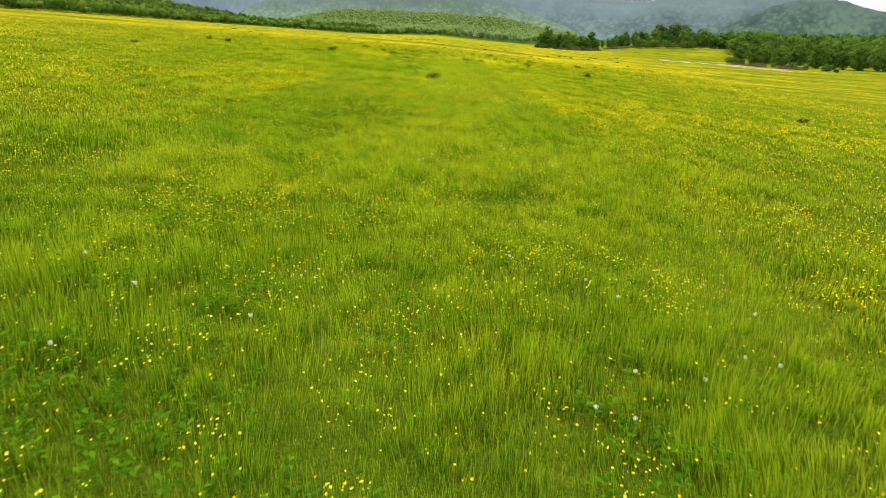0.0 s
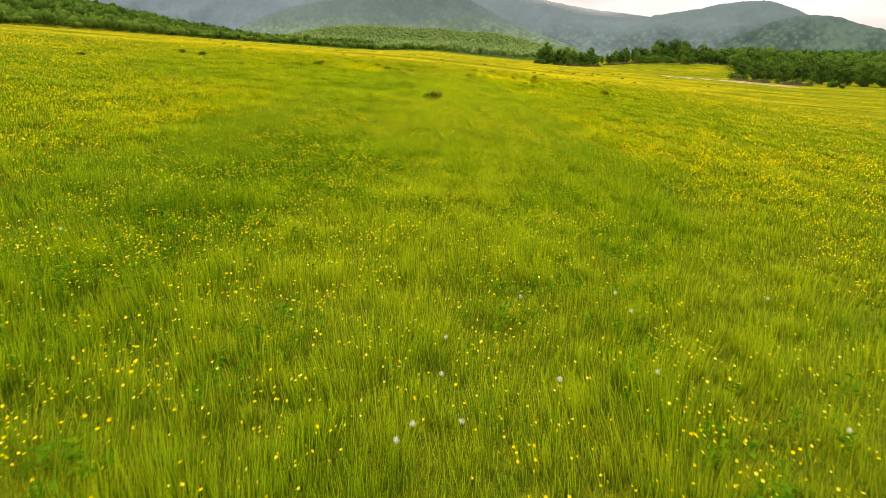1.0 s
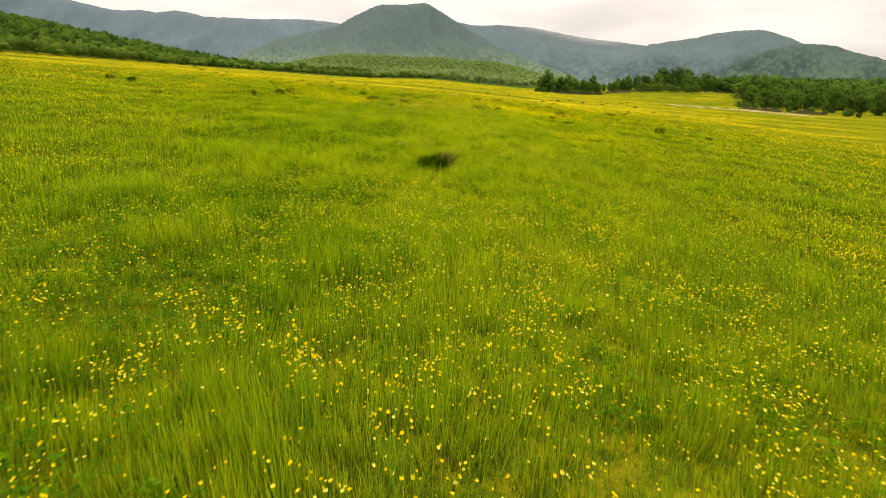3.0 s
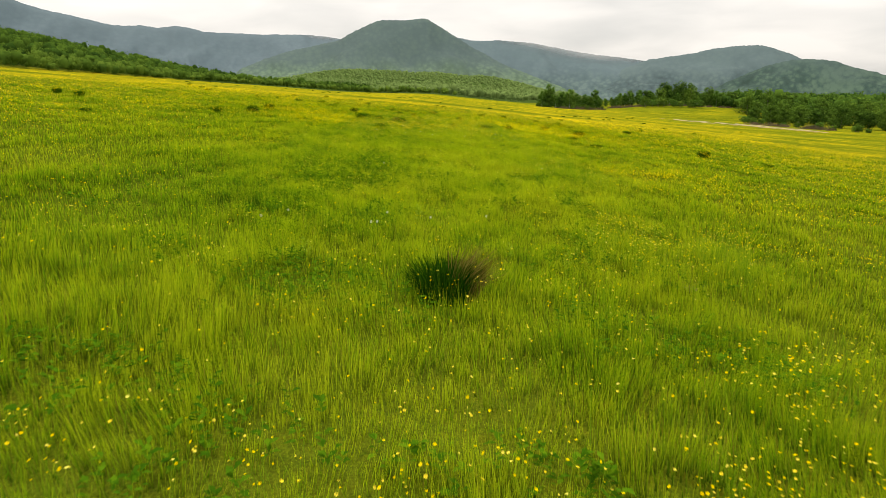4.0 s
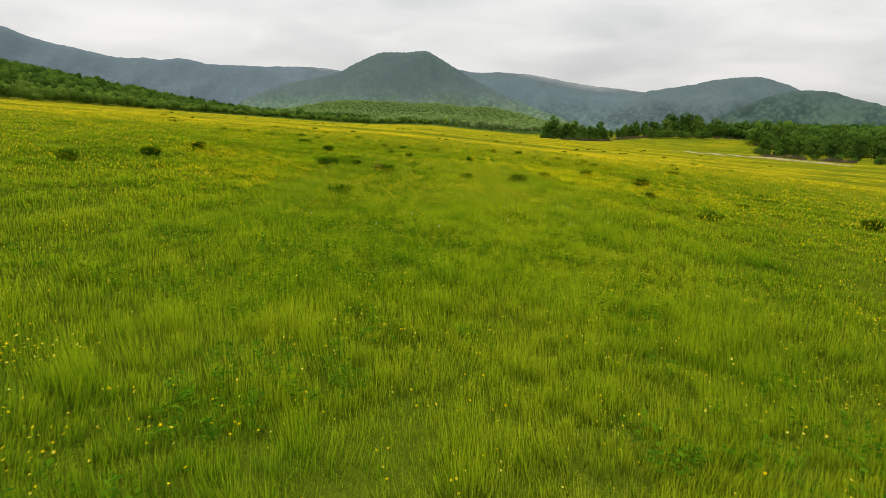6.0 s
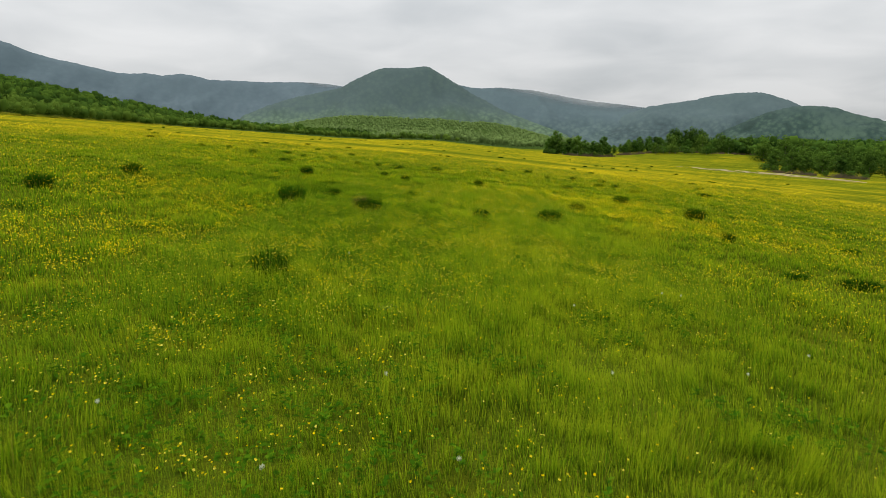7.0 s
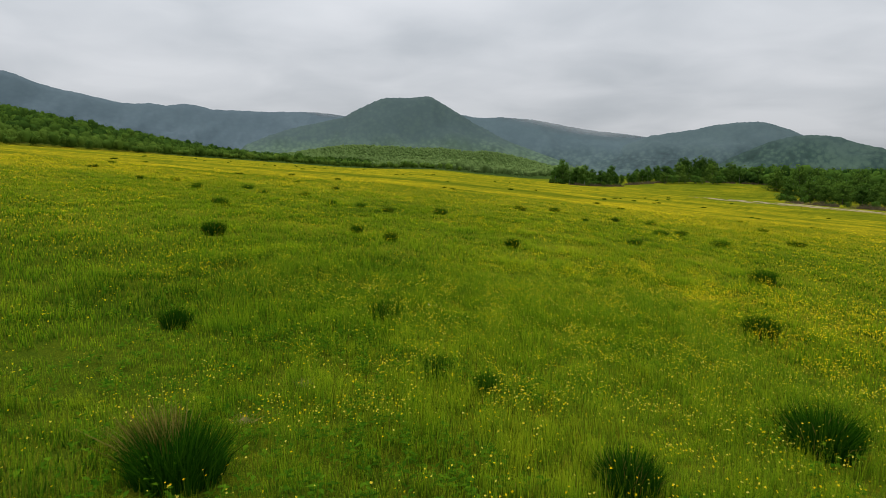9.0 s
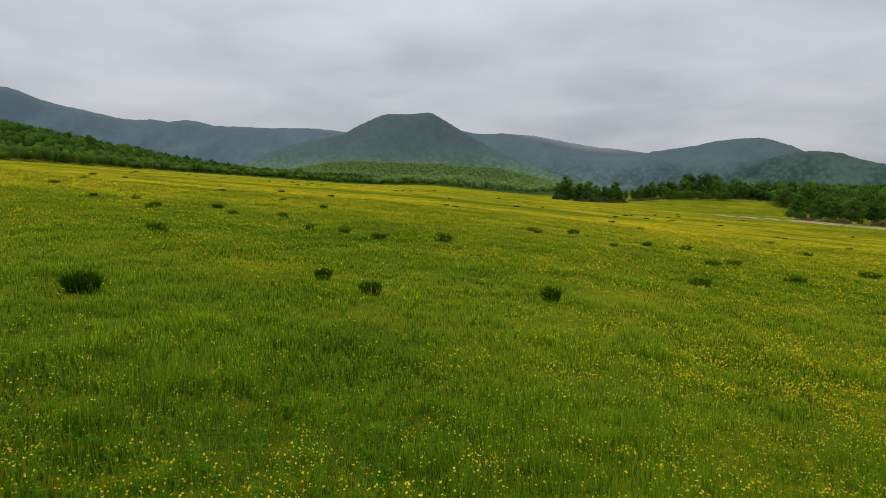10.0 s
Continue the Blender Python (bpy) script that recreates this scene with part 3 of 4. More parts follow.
def herb_cover(x, y):
    """How far broad-leaved herbs crowd out the grass: above about 0.1 they stand close."""
    bent = x + 1.7 * waves(0.2 * x, y, 15.4, 85, 2)
    v = waves(x, y, 3.2, 61, 3) - 0.18 + 0.75 * (smooth(-bent, 0.6, 3.0) - smooth(-bent, 4.2, 8.5)) * smooth(waves(x, y, 11.2, 86, 2), -0.45, 0.35)
    for cx, cy, sx, sy, amp in ((-2.2, 3.1, 1.8, 2.0, 0.9), (-1.7, 50, 1.7, 2.2, 0.6), (-3.0, 73.0, 2.2, 4.5, 0.7), (-3.9, 79, 2.6, 5.0, 0.6), (-3.6, 86.5, 3.0, 3.0, 0.6), (-2.6, 21.3, 1.7, 1.8, 0.5), (-2.6, 49.5, 2.0, 2.6, 0.4)):
        v = v + amp * np.exp(-(((x - cx) / sx) ** 2) - ((y - cy) / sy) ** 2)
    return v


def sward_height(x, y):
    tall = 0.23 * np.maximum(0.62, 1 + 0.40 * waves(x, y, 1.3, 41, 3) + 0.25 * waves(x, y, 7.0, 42, 2))
    return tall * (1 - 0.30 * smooth(herb_cover(x, y), 0.2, 0.9))


def tufts(k, per_m2, each, seed):
    """Blade places in tufts: x, y, the way out of the tuft, the tuft's tone and its height factor."""
    r = np.random.default_rng(seed)
    cx, cy = scatter(k, per_m2 / each, seed + 1)
    q = np.repeat(np.arange(len(cx)), each)
    size = r.uniform(0.6, 1.5, len(cx))
    off = r.normal(size=(len(q), 2)) * (0.060 * 1.2**k * size[q])[:, None]
    return cx[q] + off[:, 0], cy[q] + off[:, 1], off / (0.060 * 1.2**k), r.uniform(0, 1, len(cx))[q], r.uniform(0.6, 1.35, len(cx))[q]


parts = []
for k, dens, each in ((0, 700, 34), (0, 650, 15), (1, 680, 18), (2, 330, 12), (3, 175, 8), (4, 92, 6), (5, 48, 4), (6, 20, 3), (7, 6, 2)):
    x, y, way, tuft_tone, tall = tufts(k, dens, each, 100 + 10 * k + each)
    keep = clear_of_tussocks(x, y)
    x, y, way, tuft_tone, tall = x[keep], y[keep], way[keep], tuft_tone[keep], tall[keep]
    n = len(x)
    h = sward_height(x, y) * tall * rng.uniform(0.6, 1.2, n) * (1 - 0.045 * k)
    lean = way * (h * rng.uniform(0.03, 0.13, n))[:, None] + rng.normal(size=(n, 2)) * (0.10 * h)[:, None]
    lean += np.stack([0.20 * h * waves(x, y, 2.2, 43, 3), 0.20 * h * waves(x, y, 2.2, 44, 3)], 1)
    w = (0.0052 * 1.36**k) * rng.uniform(0.5, 1.5, n)
    v, f, t, p = blades(np.stack([x, y, land(x, y) - 0.01], 1), h, w, lean, 200 + k + each, 1)
    many = len(v) // n
    parts.append((v, f, np.where(t > 0.985, t, 0.96 * (0.45 * np.repeat(tuft_tone, many) + 0.55 * t)), p))
# short undergrowth that closes the floor between the tufts
for k, dens in ((0, 150), (1, 110), (2, 60)):
    x, y = scatter(k, dens, 180 + k)
    keep = clear_of_tussocks(x, y)
    x, y = x[keep], y[keep]
    n = len(x)
    h = sward_height(x, y) * rng.uniform(0.3, 0.75, n)
    lean = rng.normal(size=(n, 2)) * (0.3 * h)[:, None]
    w = (0.0100 * 1.36**k) * rng.uniform(0.6, 1.5, n)
    v, f, t, p = blades(np.stack([x, y, land(x, y) - 0.01], 1), h, w, lean, 220 + k, 1)
    parts.append((v, f, 0.80 * t, 0.7 * p))
offset, all_v, all_f, all_t, all_p = 0, [], [], [], []
for v, f, t, p in parts:
    all_v.append(v), all_f.append(f + offset), all_t.append(t), all_p.append(p)
    offset += len(v)
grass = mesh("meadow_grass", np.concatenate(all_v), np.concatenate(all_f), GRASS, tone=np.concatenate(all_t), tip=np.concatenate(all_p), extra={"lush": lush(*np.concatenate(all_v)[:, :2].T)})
tagged(grass, "fresh yellow-green meadow grass, knee-high and tufted", "grass", kind="stuff")
del parts, all_v, all_f, all_t, all_p

# ---------------------------------------------------------------- buttercups
petal_parts, stem_parts = [], []
for k, dens in enumerate((92, 120, 104, 60, 28, 13, 6.5, 2.6)):
    x, y = scatter(k, dens, 300 + k)
    # each plant carries a spray of a few flowers
    many = rng.integers(1, 7, len(x))
    plant = np.repeat(np.arange(len(x)), many)
    grown = rng.uniform(0.95, 1.75, len(x))[plant]
    fx, fy = x[plant], y[plant]
    x, y = fx + rng.normal(0, 0.065 * 1.12**k, len(fx)), fy + rng.normal(0, 0.065 * 1.12**k, len(fx))
    clump = 0.25 + 0.75 * smooth(waves(x, y, 1.3, 51, 2), -0.1, 0.25)
    keep = (rng.uniform(0, 1, len(x)) < bloom(x, y) * clump) & clear_of_tussocks(x, y)
    x, y, fx, fy, grown = x[keep], y[keep], fx[keep], fy[keep], grown[keep]
    n = len(x)
    z0 = land(x, y)
    h = sward_height(x, y) * grown * rng.uniform(0.85, 1.1, n) + rng.uniform(0.05, 0.14, n)
    head = np.stack([x, y, z0 + h], 1)
    size = (0.0055 + 0.0065 * rng.uniform(0, 1, n) ** 1.4) * (0.74, 0.82, 1.0, 1.25, 1.65, 2.2, 2.8, 3.6)[k]
    tone = np.clip(rng.normal(0.42 if k < 2 else 0.30, 0.24 if k < 2 else 0.15, n), 0, 1)
    tilt = rng.normal(size=(n, 3)) * 0.45 + (0, -0.15, 1)
    tilt /= np.linalg.norm(tilt, axis=1)[:, None]
    u = np.cross(tilt, rng.normal(size=(n, 3)))
    u /= np.linalg.norm(u, axis=1)[:, None]
    w = np.cross(tilt, u)
    s = size[:, None]
    if k < 1:
        # five petals that form a cup
        ring = []
        for q in range(5):
            a = 2 * math.pi * q / 5
            dirn, across = math.cos(a) * u + math.sin(a) * w, -math.sin(a) * u + math.cos(a) * w
            ring += [head - tilt * s * 0.45, head + dirn * s - across * s * 0.62 + tilt * s * 0.3, head + dirn * s + across * s * 0.62 + tilt * s * 0.3]
        v = np.stack(ring, 1).reshape(-1, 3)
        petal_parts.append((v, np.arange(n * 15).reshape(-1, 3), np.repeat(tone, 15)))
    elif k > 1:
        v = np.stack([head + u * s * 1.25, head - u * s * 0.75 + w * s + tilt * s * 0.4, head - u * s * 0.75 - w * s + tilt * s * 0.4], 1).reshape(-1, 3)
        petal_parts.append((v, np.arange(n * 3).reshape(-1, 3), np.repeat(tone, 3)))
    else:
        v = np.stack([head + u * s, head + w * s * 0.8 + tilt * s * 0.4, head - u * s, head - w * s * 0.8 + tilt * s * 0.4], 1).reshape(-1, 3)
        b = np.arange(n)[:, None] * 4
        petal_parts.append((v, np.concatenate([b + [0, 1, 2], b + [0, 2, 3]]), np.repeat(tone, 4)))
    if k < 2:
        foot = np.stack([fx, fy, z0], 1)
        a = rng.uniform(0, math.pi, n)
        side = np.stack([np.cos(a), np.sin(a), 0 * a], 1) * (0.0013 * 1.2**k)
        v = np.stack([foot - side, foot + side, head - side * 0.6, head + side * 0.6], 1).reshape(-1, 3)
        b = np.arange(n)[:, None] * 4
        stem_parts.append((v, np.concatenate([b + [0, 1, 3], b + [0, 3, 2]]), np.repeat(rng.uniform(0, 1, n), 4)))
v, f, t = join(*petal_parts)
blossoms = mesh("buttercup_blossoms", v, f, PETAL, tone=t)
tagged(blossoms, "small glossy yellow buttercups standing in drifts above the grass", "buttercups", kind="stuff")
v, f, t = join(*stem_parts)
stems = mesh("buttercup_stems", v, f, STEM, blossoms, tone=t)
tagged(stems, "thin pale green branching stems", kind="stuff")

# ---------------------------------------------------------------- broad-leaved herbs in the sward
herb_parts = []
for k, dens in enumerate((46, 15, 4)):
    x, y = scatter(k, dens, 400 + k)
    field = herb_cover(x, y)
    keep = field > (0.12 if k == 0 else 0.34)
    x, y = x[keep], y[keep]
    n = len(x)
    leaves = 7
    hh = rng.uniform(0.09, 0.27, n)
    for q in range(leaves):
        a = rng.uniform(0, 2 * math.pi, n)
        out_dir = np.stack([np.cos(a), np.sin(a), rng.uniform(0.1, 0.9, n)], 1)
        out_dir /= np.linalg.norm(out_dir, axis=1)[:, None]
        side = np.stack([-np.sin(a), np.cos(a), 0 * a], 1)
        length = (rng.uniform(0.034, 0.085, n) * 1.18**k)[:, None]
        root = np.stack([x, y, land(x, y) + hh * rng.uniform(0.45, 1.0, n)], 1)
        mid = root + out_dir * length * 0.5
        tip = root + out_dir * length - np.array([0, 0, 0.25]) * length
        v = np.stack([root, mid + side * length * 0.24, tip, mid - side * length * 0.24], 1).reshape(-1, 3)
        b = np.arange(n)[:, None] * 4
        herb_parts.append((v, np.concatenate([b + [0, 1, 2], b + [0, 2, 3]]), np.repeat(rng.uniform(0, 1, n), 4)))
v, f, t = join(*herb_parts)
herbs = mesh("meadow_herbs", v, f, HERB, tone=t)
tagged(herbs, "low leafy green herbs growing between the grass", "herbs", kind="stuff")


# ---------------------------------------------------------------- sedge tussocks
def tussock_mesh(seed, count, dead, thick):
    r = np.random.default_rng(seed)

    def sheaf(n, radius, high, spread, s, arc=math.pi):
        a, q = r.uniform(-arc, arc, n), np.sqrt(r.uniform(0, 1, n))
        base = np.stack([np.cos(a) * q * radius, np.sin(a) * q * radius, np.zeros(n) - 0.02], 1)
        h = high * r.uniform(0.5, 1.08, n) * (1 - 0.30 * q**3)
        d = np.stack([np.cos(a), np.sin(a)], 1) * (h * spread * q * r.uniform(0.5, 1.3, n))[:, None] + r.normal(size=(n, 2)) * 0.05
        return blades(base, h, np.full(n, 0.0095 * thick) * r.uniform(0.7, 1.3, n), d, s, 2 if thick < 1.5 else 1)

    return sheaf(count, 0.31, 0.46, 0.62, seed + 1), sheaf(dead, 0.32, 0.55 if dead > 200 else 0.46, 1.0, seed + 2, 0.8 if dead > 200 else math.pi)


def sedge_tussock(seed, label, dead=60, count=1700, thick=1.0):
    green, brown = tussock_mesh(seed, count, dead, thick)
    base = new("sedge_tussock")
    mesh("leaf_mass", green[0], green[1], SEDGE, base, tone=green[2])["kind"] = "stuff"
    mesh("withered_side", brown[0], brown[1], DEAD, base, "withered brown leaves", tone=brown[2])["kind"] = "stuff"
    return tagged(base, label, "tussock", group="tussocks in the meadow")


KINDS = [sedge_tussock(500, "dense dark green sedge tussock with a withered reddish side", 420, 1500),
         sedge_tussock(510, "dense dark green sedge tussock in the meadow grass"),
         sedge_tussock(520, "low spreading dark green sedge tussock among buttercups", 40, 1500),
         sedge_tussock(530, "rounded dark green sedge tussock with arching blades", 90, 1600),
         sedge_tussock(540, "small dark green sedge tussock far out in the meadow", 20, 460, 1.9),
         sedge_tussock(550, "broad dark sedge tussock far out among buttercups", 40, 520, 1.9)]
def settle(x, y, turn=0.0, size=1.0, sink=0.0, tall=None):
    return Matrix.Translation((x, y, float(land(x, y)) - sink)) @ Matrix.Rotation(turn, 4, "Z") @ Matrix.Diagonal((size, size, tall or size, 1))


def put_copies(kinds, rows):
    """First use of each kind is the thing itself, later ones are copies."""
    used = set()
    for k, m in rows:
        if k not in used:
            used.add(k)
            kinds[k].matrix_world = m
        else:
            ob = copy_thing(kinds[k], m)
            ob.matrix_basis = m


spots = [(0 if i in (1, 13) else 1 + i % 3 if i < len(NEAR_TUSSOCKS) else 4 + i % 2, settle(S * x, S * y, {1: 0.0, 13: 2.5}.get(i, rng.uniform(0, 6.28)), S * w / 0.74, 0.0, (0.45 if i in (0, 2, 3, 4, 5, 6, 8) else 1.0) * (0.32 + 1.5 * w) if i < len(NEAR_TUSSOCKS) else 0.58 + 0.5 * w)) for i, (x, y, w) in enumerate(NEAR_TUSSOCKS + FAR_TUSSOCKS)]
# scattered ones farther out over the field
for _ in range(60):
    y = rng.uniform(138, 320)
    x = rng.uniform(-0.42, 0.5) * (y - 50)
    if x > float(wood_edge(y)) + 8:
        w = rng.uniform(0.45, 0.9)
        spots.append((int(4 + rng.integers(0, 2)), settle(x, y, rng.uniform(0, 6.28), S * w / 0.85, 0.0, 0.38 + 0.4 * w)))
put_copies(KINDS, spots)


# ---------------------------------------------------------------- trees and shrubs
def tree(name, label, seed, height, width, leaf_mat, bark, leaves=1500, trunk_share=0.25, leaf=0.34, category="tree"):
    r = np.random.default_rng(seed)
    base = new(name)
    pieces, tips = [], []
    lean = r.normal(size=2) * 0.03 * height
    spine = [np.array([lean[0] * s**2, lean[1] * s**2, height * 0.86 * s]) for s in np.linspace(0, 1, 6)]
    spine[0][2] = -0.2
    r0 = 0.022 * height
    pieces.append(tube(spine, [r0 * (1 - 0.85 * s) + 0.012 for s in np.linspace(0, 1, 6)], 7))
    for q in range(11):
        s = trunk_share + (0.93 - trunk_share) * (q + r.uniform(0, 0.8)) / 11
        start = np.array([np.interp(s, np.linspace(0, 1, 6), [p[i] for p in spine]) for i in range(3)])
        a = q * 2.4 + r.uniform(-0.4, 0.4)
        reach = width / 2 * math.sin(math.pi * min(1, 0.30 + 0.62 * s)) ** 0.6 * r.uniform(0.55, 0.95)
        end = start + np.array([math.cos(a) * reach, math.sin(a) * reach, height * r.uniform(0.04, 0.16)])
        mid = (start + end) / 2 + np.array([0, 0, -0.03 * height])
        pieces.append(tube([start, mid, end], [r0 * 0.38 * (1.1 - s), r0 * 0.24 * (1.1 - s), 0.012], 5))
        tips += [(end, reach * 0.5 + 0.4), ((mid + end) / 2, reach * 0.5 + 0.4), (start, reach * 0.5 + 0.3)]
    tips.append((spine[-1] + (0, 0, height * 0.05), width * 0.15 + 0.25))
    v, f, t = join(*pieces)
    shade_smooth(mesh("trunk", v, f, bark, base, tone=t))
    centres, spread = np.array([p for p, _ in tips]), np.array([s for _, s in tips])
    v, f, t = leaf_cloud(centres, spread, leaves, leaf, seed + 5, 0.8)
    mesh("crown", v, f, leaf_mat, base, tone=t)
    return tagged(base, label, category, group="trees along the field edge" if category == "tree" else "shrubs along the field edge")


def shrub(name, label, seed, height, width, leaf_mat, leaves=700):
    r = np.random.default_rng(seed)
    base = new(name)
    pieces, tips = [], []
    for q in range(9):
        a, reach = q * 0.7 + r.uniform(-0.2, 0.2), width / 2 * r.uniform(0.25, 0.75)
        end = np.array([math.cos(a) * reach, math.sin(a) * reach, height * r.uniform(0.45, 0.85)])
        pieces.append(tube([np.array([0, 0, -0.1]), end * (0.4, 0.4, 0.55), end], [0.05, 0.035, 0.01], 5))
        tips.append((end, height * r.uniform(0.2, 0.34)))
        tips.append((end * (1.0, 1.0, 0.5), height * 0.28))
    v, f, t = join(*pieces)
    mesh("branches", v, f, BARK, base, tone=t)
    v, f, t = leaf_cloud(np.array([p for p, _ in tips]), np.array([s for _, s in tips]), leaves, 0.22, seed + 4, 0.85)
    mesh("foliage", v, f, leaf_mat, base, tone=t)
    return tagged(base, label, "shrub", group="shrubs along the field edge")


def brush(seed, label):
    """Leafless thicket of thin upright twigs."""
    r = np.random.default_rng(seed)
    n = 420
    a, q = r.uniform(0, 2 * math.pi, n), np.sqrt(r.uniform(0, 1, n))
    base = np.stack([np.cos(a) * q * 3.2, np.sin(a) * q * 1.3, np.full(n, -0.05)], 1)
    v, f, t, p = blades(base, r.uniform(0.5, 1.7, n) * (1 - 0.55 * q), np.full(n, 0.05), r.normal(size=(n, 2)) * 0.34, seed + 1)
    ob = mesh("bare_thicket", v, f, TWIG, tone=t)
    return tagged(ob, label, "thicket", group="thickets along the field edge")


TREES = [tree("willow_tree", "dark green willow tree with a broad uneven crown", 601, 8.5, 7.6, TREE_A, BARK, 1600, 0.08),
         tree("willow_tree", "tall dark green willow with an open crown", 611, 10.5, 7.5, TREE_A, BARK, 1600, 0.10),
         tree("birch_tree", "slender fresh green birch with a narrow crown", 621, 9.0, 4.8, TREE_B, BIRCH, 1600, 0.10),
         tree("alder_tree", "upright dark green alder tree leafed to the ground", 631, 8.0, 5.8, TREE_A, BARK, 1400, 0.04),
         tree("birch_tree", "young light green birch with a pointed crown", 641, 7.0, 4.6, TREE_B, BIRCH, 1400, 0.06),
         tree("tall_willow_tree", "tallest dark round-crowned willow above the copse", 651, 13.0, 9.5, TREE_A, BARK, 2200, 0.35)]
SHRUBS = [shrub("willow_shrub", "rounded grey-green willow shrub at the field edge", 701, 2.8, 4.2, TREE_B),
          shrub("willow_shrub", "low dark green willow shrub at the field edge", 711, 2.0, 3.4, TREE_A),
          shrub("willow_shrub", "bright green spreading shrub before the trees", 721, 3.2, 5.0, MARGIN)]
BRUSH = [brush(731, "leafless grey-brown thicket at the foot of trees"), brush(741, "low leafless reddish thicket beside shrubs")]

tree_rows, shrub_rows, brush_rows = [], [], []


def row_of(x0, y0, x1, y1, n, deep, kinds, rows, lo=0.8, hi=1.15, sink=0.0):
    for q in range(n):
        s = (q + rng.uniform(0.1, 0.9)) / n
        x, y = S * (x0 + (x1 - x0) * s + rng.uniform(-1, 1)), S * (y0 + (y1 - y0) * s + rng.uniform(0, deep))
        size = S * rng.uniform(lo, hi)
        rows.append((int(kinds[q % len(kinds)]), settle(x, y, rng.uniform(0, 6.28), size, sink, size * rng.uniform(0.9, 1.12))))


# copse: two groups with a gap, then a longer belt
row_of(45, 325, 74, 345, 22, 10, (2, 4, 3, 2, 4), tree_rows, 0.55, 1.05)
row_of(41, 318, 76, 344, 9, 2, (1, 0), shrub_rows, 0.5, 0.95)
row_of(80, 358, 112, 376, 20, 12, (3, 4, 2, 4, 2), tree_rows, 0.5, 0.95)
row_of(112, 378, 190, 392, 32, 14, (0, 3, 1, 2, 4), tree_rows, 0.7, 1.05)
tree_rows += [(5, settle(S * 127, S * 392, 0.4, 1.4)), (5, settle(S * 134, S * 396, 2.1, 1.33)), (5, settle(S * 121, S * 395, 4.0, 1.22))]
row_of(96, 356, 132, 368, 9, 3, (2, 0, 2), shrub_rows, 0.9, 1.5)
row_of(48, 323, 76, 343, 6, 2, (0, 1), brush_rows, 0.9, 1.3)
row_of(80, 353, 112, 371, 9, 2, (0, 1), brush_rows, 0.9, 1.3)
row_of(112, 372, 190, 386, 14, 2, (0, 1), brush_rows, 0.9, 1.3)
# nearer wood on the lower side
row_of(128, 306, 220, 286, 26, 20, (3, 0, 1, 0, 3), tree_rows, 0.8, 1.05)
row_of(140, 325, 230, 310, 24, 24, (0, 1, 2, 3), tree_rows, 0.9, 1.15)
row_of(118, 292, 112, 262, 4, 3, (0, 2, 1), shrub_rows, 0.7, 1.2)
row_of(112, 258, 132, 228, 10, 3, (1, 0, 2), shrub_rows, 0.45, 0.8)
row_of(124, 286, 186, 236, 22, 14, (3, 0, 1, 0), tree_rows, 0.75, 1.0)
row_of(107, 266, 122, 238, 8, 3, (1, 1, 0), brush_rows, 0.9, 1.3)
put_copies(TREES, tree_rows)
put_copies(SHRUBS, shrub_rows)
put_copies(BRUSH, brush_rows)


# ---------------------------------------------------------------- woods
def woods(name, label, x, y, tall, tris_each, leaf, material, seed, round_=0.5):
    """Canopy of many crowns, each a lumpy core under a loose cloud of leaf clumps."""
    r = np.random.default_rng(seed)
    n = len(x)
    h = tall * r.uniform(0.6, 1.25, n) * (1 + 0.2 * waves(x, y, 40, seed + 9, 2))
    z0 = land(x, y)
    rad = tall * round_ * r.uniform(0.6, 1.3, n)
    own = np.clip(r.normal(0, 0.22, n) + 0.14 * waves(x, y, 45, seed, 3), -0.4, 0.4)
    # lumpy cores: rings of a rounded crown, each point pushed in or out
    rings, sides = 3, 6
    lat = np.array([-1.0, 0.1, 1.1])
    a = np.linspace(0, 2 * math.pi, sides, endpoint=False)
    push = r.uniform(0.45, 0.9, (n, rings, sides))
    cv = np.stack([x[:, None, None] + rad[:, None, None] * push * (np.cos(lat)[:, None] * np.cos(a)),
                   y[:, None, None] + rad[:, None, None] * push * (np.cos(lat)[:, None] * np.sin(a)),
                   (z0 + h * 0.52)[:, None, None] + (h * 0.42)[:, None, None] * push * np.sin(lat)[:, None] + 0 * a], -1).reshape(-1, 3)
    quad = []
    for p in range(rings - 1):
        for q in range(sides):
            c, d = p * sides + q, p * sides + (q + 1) % sides
            quad += [(c, d, d + sides), (c, d + sides, c + sides)]
    top = (rings - 1) * sides
    quad += [(top, top + 1, top + 2), (top, top + 2, top + 3), (top, top + 3, top + 4), (top, top + 4, top + 5)]
    cf = (np.arange(n)[:, None, None] * rings * sides + np.array(quad)).reshape(-1, 3)
    # cores toned darker, most so below, for the shade inside a crown
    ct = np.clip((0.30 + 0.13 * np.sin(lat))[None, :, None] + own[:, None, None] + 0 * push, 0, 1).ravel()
    lumps, spread = [], []
    for q in range(4):
        b = r.uniform(0, 2 * math.pi, n)
        off = rad * r.uniform(0.3, 0.85, n)
        lumps.append(np.stack([x + np.cos(b) * off, y + np.sin(b) * off, z0 + h * r.uniform(0.28, 0.8, n)], 1))
        spread.append(rad * r.uniform(0.4, 0.8, n))
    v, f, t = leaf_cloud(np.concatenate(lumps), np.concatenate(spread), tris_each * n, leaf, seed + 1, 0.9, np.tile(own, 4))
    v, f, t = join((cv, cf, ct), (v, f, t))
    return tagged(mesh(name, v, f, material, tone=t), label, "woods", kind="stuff")


